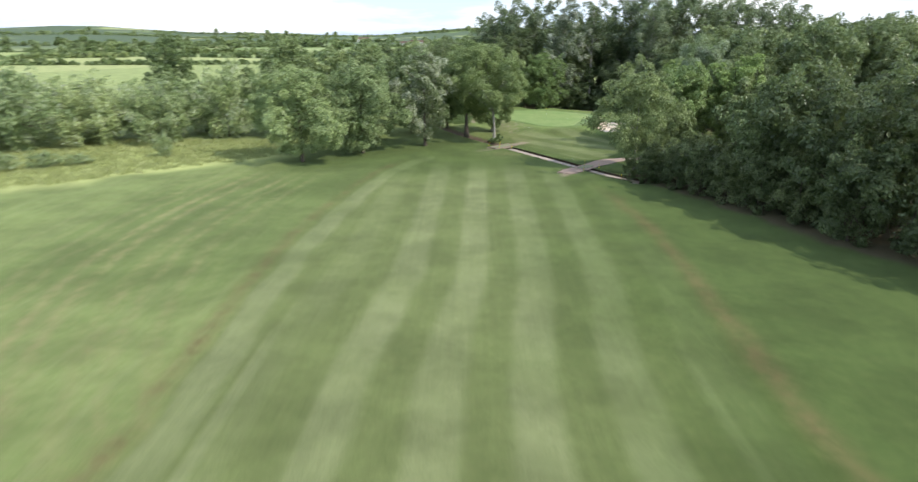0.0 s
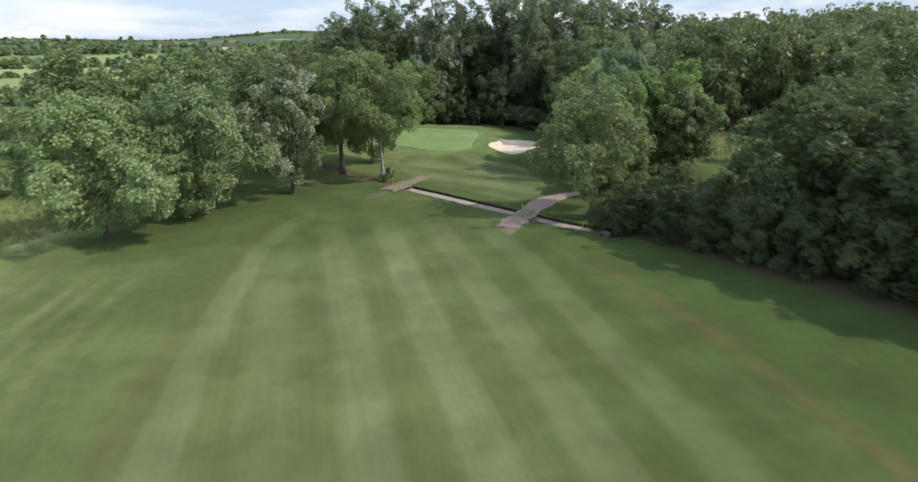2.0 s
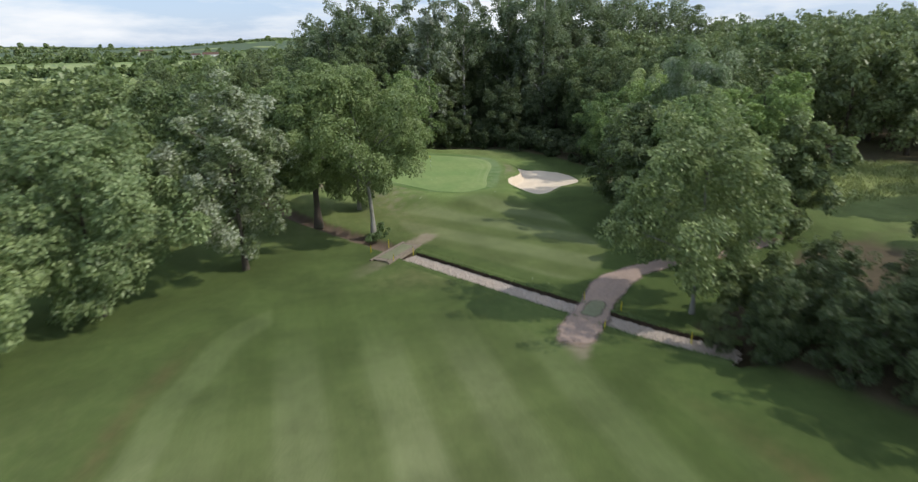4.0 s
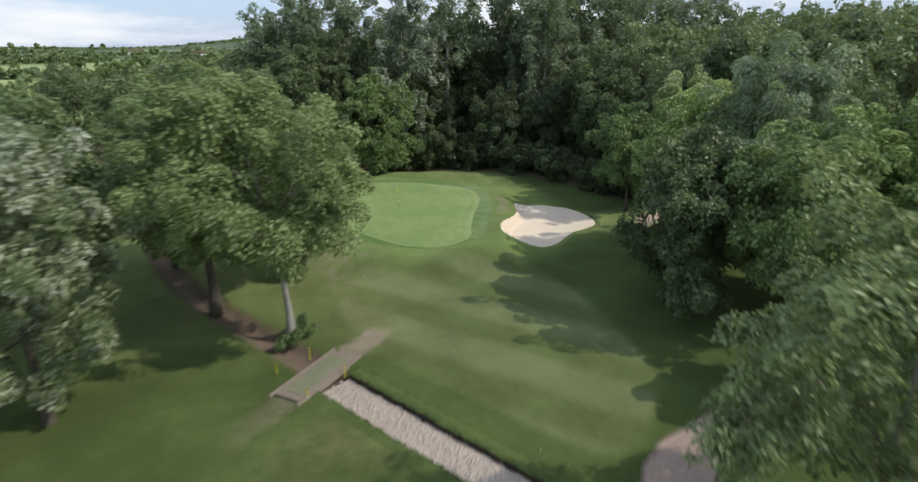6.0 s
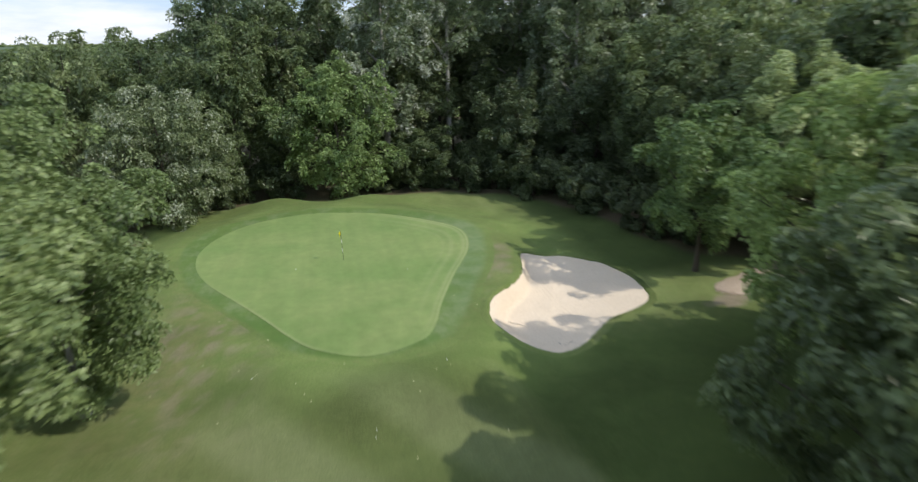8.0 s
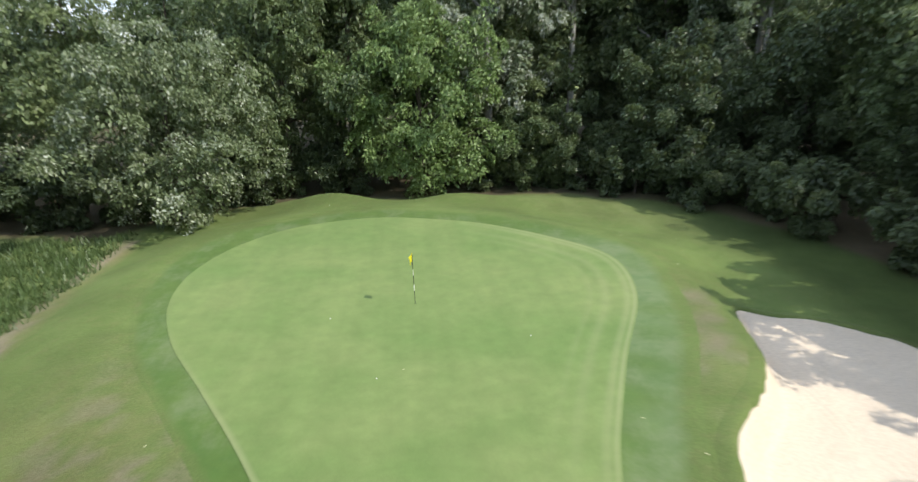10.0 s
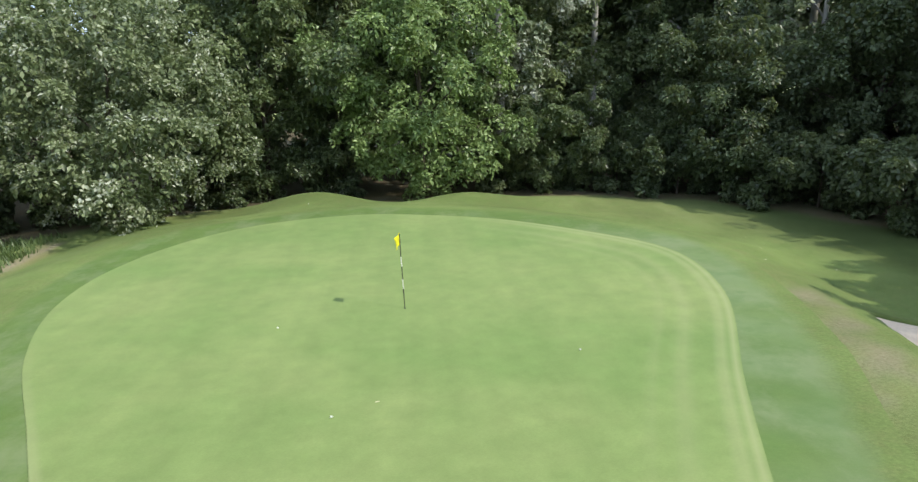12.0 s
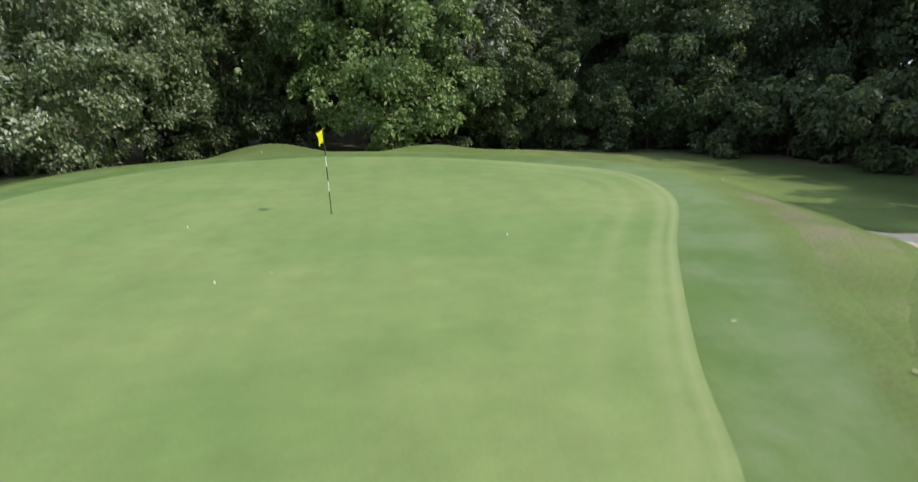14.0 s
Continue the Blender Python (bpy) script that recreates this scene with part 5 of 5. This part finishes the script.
for x, y, lean in ((5.7, 111.0, 0.05), (7.35, 107.6, -0.04), (9.75, 109.7, 0.03), (7.8, 112.6, 0.06), (20.2, 93.7, 0.04), (21.9, 91.0, -0.05), (19.2, 88.8, 0.07), (24.0, 85.4, 0.03)):
    hazard_stake(x, y, lean)


def footbridge():
    """A flat bridge: side beams, planks, and a mat of turf along the middle."""
    base = tagged(new("footbridge"), "flat plank footbridge with green matting over the ditch", "bridge")
    a, b = Vector((6.2, 107.9)), Vector((10.0, 111.9))
    d = (b - a).normalized()
    base.location = ((a.x + b.x) / 2, (a.y + b.y) / 2, 0.0)
    base.rotation_euler = (0, 0, math.atan2(d.y, d.x))
    half = (b - a).length / 2
    for s in (-1, 1):
        v, f = block(-half - 0.3, half + 0.3, s * 1.04 - 0.10, s * 1.04 + 0.10, -0.26, 0.045)
        part("side_beam", mesh_from("side_beam", v, f, TANWOOD), base, "weathered side beam")
    n = 26
    v, f = block(-half / n + 0.008, half / n - 0.008, -0.92, 0.92, -0.03, 0.03)
    plank = mesh_from("plank", v, f, TANWOOD)
    for i in range(n):
        ob = part("plank", plank, base)
        ob.location = (-half + (i + 0.5) * 2 * half / n, 0, 0.02 + 0.006 * math.sin(i * 2.3))
    v, f = block(-half * 0.80, half * 0.80, -0.66, 0.66, 0.058, 0.080)
    part("matting", mesh_from("matting", v, f, MAT_TURF), base, "green non-slip matting")


TANWOOD = granular_material("worn_planks", (0.25, 0.205, 0.16), (0.33, 0.28, 0.22), (0.17, 0.14, 0.105), 6, 0.01)
footbridge()
line = smooth_line(smooth_line([(44.6, 130.8), (46.6, 132.0), (49.4, 133.0), (53.0, 134.4)], 5), 4)
w = np.interp(np.linspace(0, 1, len(line)), [0, 0.15, 0.6, 1], [0.2, 0.85, 1.0, 1.0])
DRYSAND = granular_material("dry_sandy_earth", (0.44, 0.355, 0.275), (0.53, 0.435, 0.345), (0.33, 0.26, 0.20), 5, 0.02, 2.2)
tagged(new("worn_path", strip("worn_path", line, ((-w - 0.2, -0.04), (-w, 0.05), (0.0, 0.07), (w, 0.05), (w + 0.2, -0.04)), DRYSAND, 0.13, 72, 1.9)), "pale bare earth path leading off under the trees", "path", kind="structure")
line = smooth_line(smooth_line([(18.9, 90.7), (19.6, 91.4), (20.4, 92.2), (21.2, 93.0)], 8), 3)
w = 0.62 * np.sqrt(np.clip(1 - np.linspace(-1, 1, len(line)) ** 4, 0.01, 1))
tagged(new("path_matting", strip("path_matting", line, ((-w - 0.25, 0.10), (-w + 0.1, 0.115), (0.0, 0.12), (w - 0.1, 0.115), (w + 0.25, 0.10)), MAT_TURF, 0.1, 75, 0.9)), "thin patch of green grass in the middle of the gravel path", "grass", kind="structure")


def rake(x, y, turn, z):
    base = tagged(new("bunker_rake"), "bunker rake with dark head lying on the sand", "rake", "bunker rakes")
    base.location = (x, y, z)
    base.rotation_euler = (0, 0, turn)
    v, f = tube([Vector((0, 0, 0.04)), Vector((0.8, 0.01, 0.05)), Vector((1.6, 0, 0.03))], [0.016, 0.016, 0.014], 8)
    part("handle", mesh_from("handle", v, f, WOODGREY, True), base)
    v, f = block(-0.03, 0.03, -0.30, 0.30, 0.02, 0.06)
    head = part("head", mesh_from("head", v, f, BLACK), base, "dark plastic head")
    tooth = mesh_from("tooth", *lathe(((0.012, 0.03), (0.010, -0.02), (0.004, -0.045)), 6), BLACK)
    for i in range(9):
        part("tooth", tooth, head).location = (0, -0.27 + i * 0.0675, 0)


def sand_height(x, y):
    return min(float(ground_height(x, y)) - 0.1, 0.02) - 0.06


rake(29.2, 131.3, -0.75, sand_height(29.2, 131.3) - 0.02)
rake(31.6, 127.5, 0.2, sand_height(31.6, 127.5) - 0.02)


def golf_ball(x, y, lift):
    bm = bmesh.new()
    bmesh.ops.create_icosphere(bm, subdivisions=2, radius=0.024)
    me = bpy.data.meshes.new("golf_ball")
    bm.to_mesh(me)
    bm.free()
    me.materials.append(BALL)
    me.polygons.foreach_set("use_smooth", [True] * len(me.polygons))
    ob = tagged(new("golf_ball", me), "small white golf ball lying on short grass", "golf ball", "golf balls")
    ob.location = (x, y, float(ground_height(x, y)) + lift + 0.022)


for x, y, lift in ((16.5, 141.6, 0.05), (24.4, 139.0, 0.05), (18.6, 136.7, 0.05), (14.4, 159.9, 0.0), (20.3, 121.8, 0), (20.2, 121.4, 0), (18.1, 99.1, 0), (19.0, 97.7, 0), (14.6, 126.9, 0), (24.4, 125.7, 0.03)):
    golf_ball(x, y, lift)


def fallen_leaf(x, y, lift, turn):
    v = [(-0.05, 0, 0.004), (-0.015, 0.028, 0.016), (0.04, 0.018, 0.010), (0.065, 0, 0.022), (0.035, -0.02, 0.012), (-0.02, -0.026, 0.014), (0, 0, 0.005)]
    ob = tagged(new("fallen_leaf", mesh_from("fallen_leaf", v, [(6, 1, 0), (6, 2, 1), (6, 3, 2), (6, 4, 3), (6, 5, 4), (6, 0, 5)], DRYLEAF)), "pale curled leaf fallen on the mown grass", "leaf", "fallen leaves")
    ob.location = (x, y, float(ground_height(x, y)) + lift)
    ob.rotation_euler = (0, 0, turn)


for x, y, lift in ((26.6, 133.4, 0.03), (27.6, 131.5, 0.03), (34.7, 142.6, 0.02), (32.2, 150.6, 0.03), (29.6, 156.0, 0.03), (19.5, 137.2, 0.05), (21.8, 119.9, 0.0), (11.9, 129.4, 0), (22.6, 123.6, 0), (26.1, 120.7, 0), (33.5, 146.0, 0.02),
                   (35.2, 149.0, 0.02), (36.4, 152.3, 0.02), (31.5, 158.0, 0.02), (28.2, 128.2, 0.03), (13.2, 124.6, 0), (17.5, 124.2, 0), (12.2, 133.8, 0.0), (16.0, 120.0, 0), (9.5, 128.0, 0), (13.9, 127.9, 0), (14.8, 127.1, 0), (16.8, 125.7, 0), (17.2, 124.8, 0), (22.4, 124.3, 0), (24.5, 125.3, 0.02), (23.7, 125.0, 0), (19.2, 126.8, 0.03), (21.0, 118.4, 0), (17.9, 118.2, 0), (24.0, 117.6, 0), (19.9, 114.8, 0), (15.2, 130.6, 0.03), (33.0, 152.9, 0), (37.2, 147.0, 0)):
    fallen_leaf(x, y, lift, rng.uniform(0, 6.28))


# ---- low growth ----
def blades(name, label, spots, height, spread, per, mat, seed, category="grass"):
    """Tufts of grass in one mesh: thin bent blades round each spot."""
    r = np.random.default_rng(seed)
    spots = np.array(spots, float)
    n = len(spots) * per
    p = np.repeat(spots, per, axis=0) + r.normal(0, spread, (n, 2))
    z = ground_height(p[:, 0], p[:, 1])
    a = r.uniform(0, 6.283, n)
    h = height * r.uniform(0.5, 1.25, n)
    lean = r.normal(0, 0.35, (n, 2)) * h[:, None]
    w = 0.035 + 0.03 * h
    dx, dy = np.cos(a) * w, np.sin(a) * w
    v = np.empty((n, 3, 3))
    v[:, 0] = np.column_stack([p[:, 0] - dx, p[:, 1] - dy, z - 0.02])
    v[:, 1] = np.column_stack([p[:, 0] + dx, p[:, 1] + dy, z - 0.02])
    v[:, 2] = np.column_stack([p[:, 0] + lean[:, 0], p[:, 1] + lean[:, 1], z + h])
    me = bpy.data.meshes.new(name)
    me.vertices.add(n * 3)
    me.vertices.foreach_set("co", v.ravel())
    me.loops.add(n * 3)
    me.loops.foreach_set("vertex_index", np.arange(n * 3))
    me.polygons.add(n)
    me.polygons.foreach_set("loop_start", np.arange(n) * 3)
    me.update(calc_edges=True)
    me.materials.append(mat)
    return tagged(new(name, me), label, category, kind="stuff")


LONGGRASS = leaf_material("long_grass_blades", (0.27, 0.32, 0.10), (0.47, 0.49, 0.22), through=0.3)
NETTLE = leaf_material("nettle_leaves", (0.10, 0.165, 0.05), (0.21, 0.30, 0.11), through=0.3)
r = np.random.default_rng(8)
spots = []
while len(spots) < 3600:
    x, y = r.uniform(-86, -30), r.uniform(68, 116)
    edge = np.interp(x, [-90, -58, -43, -33, -30], [64, 77, 89, 96, 101])
    if y > edge + abs(r.normal(0, 1.5)):
        spots.append((x, y))
blades("long_grass", "pale unmown long grass below the scrub", spots, 0.55, 0.35, 14, LONGGRASS, 81)
spots = [(r.uniform(-6.0, 2.6), r.uniform(138, 157)) for i in range(800)]
spots = [(x, y) for x, y in spots if x < 2.4 - 0.05 * abs(y - 148)]
blades("rough_grass", "tall lush grass and nettles along the edge of the mown ground", spots, 0.42, 0.30, 14, NETTLE, 82)
lobes = np.array([(6.3, 114.5, 0.30, 0.42), (6.9, 114.8, 0.36, 0.45), (7.3, 115.3, 0.45, 0.40), (7.5, 115.9, 0.75, 0.34), (7.7, 116.3, 1.05, 0.24), (6.0, 114.1, 0.22, 0.30), (7.9, 115.2, 0.28, 0.30)])
tagged(new("weeds", leaf_mesh("weeds", r, lobes, 700, 0.20, NETTLE, slim=0.5, tuft=0.26)), "clump of green weeds at the foot of the ash beside the ditch", "weeds", kind="stuff")
spots = []
for i in range(len(FINE_A)):
    for s in (-1.3, 1.3):
        if r.random() < 0.75:
            k = min(i + 1, len(FINE_A) - 1)
            dx, dy = FINE_A[k] - FINE_A[max(k - 2, 0)]
            ln = math.hypot(dx, dy)
            spots.append((FINE_A[i][0] - dy / ln * s, FINE_A[i][1] + dx / ln * s))
blades("ditch_grass", "short uneven grass along the edges of the ditch", spots, 0.16, 0.10, 8, NETTLE, 84)
spots = [(r.uniform(58, 94), r.uniform(109, 127)) for i in range(900)]
blades("meadow_grass", "pale meadow grass in a clearing of the wood", spots, 0.6, 0.5, 12, LONGGRASS, 85)

# loose stones in the ditch
STONE = granular_material("ditch_stone", (0.44, 0.375, 0.315), (0.55, 0.475, 0.40), (0.30, 0.25, 0.205), 12, 0.01)
r = np.random.default_rng(9)
verts, faces = [], []
for i in range(2600):
    k = r.integers(1, len(FINE_A) - 1)
    dx, dy = FINE_A[k + 1] - FINE_A[k - 1]
    ln = math.hypot(dx, dy)
    o = r.uniform(-1.12, 1.12)
    t = r.uniform(-0.4, 0.4)
    c = np.array([FINE_A[k][0] - dy / ln * o + dx / ln * t, FINE_A[k][1] + dx / ln * o + dy / ln * t, 0])
    if np.min(np.hypot(PATH_LINE[:, 0] - c[0], PATH_LINE[:, 1] - c[1])) < 1.5:
        continue
    c[2] = float(ground_height(c[0], c[1])) - 0.335
    q = r.uniform(0.05, 0.16)
    e = np.array([(1, 0, 0), (0, 1, 0), (-1, 0, 0), (0, -1, 0), (0, 0, 0.8), (0, 0, -0.8)]) * q * r.uniform(0.6, 1.3, (6, 1))
    a = r.uniform(0, 6.28)
    rot = np.array([[math.cos(a), -math.sin(a), 0], [math.sin(a), math.cos(a), 0], [0, 0, 0.7]])
    b = len(verts)
    verts += [tuple(c + rot @ p) for p in e]
    faces += [(b, b + 1, b + 4), (b + 1, b + 2, b + 4), (b + 2, b + 3, b + 4), (b + 3, b, b + 4), (b + 1, b, b + 5), (b + 2, b + 1, b + 5), (b + 3, b + 2, b + 5), (b, b + 3, b + 5)]
tagged(new("ditch_stones", mesh_from("ditch_stones", verts, faces, STONE)), "loose pale stones filling the ditch", "stones", kind="stuff")
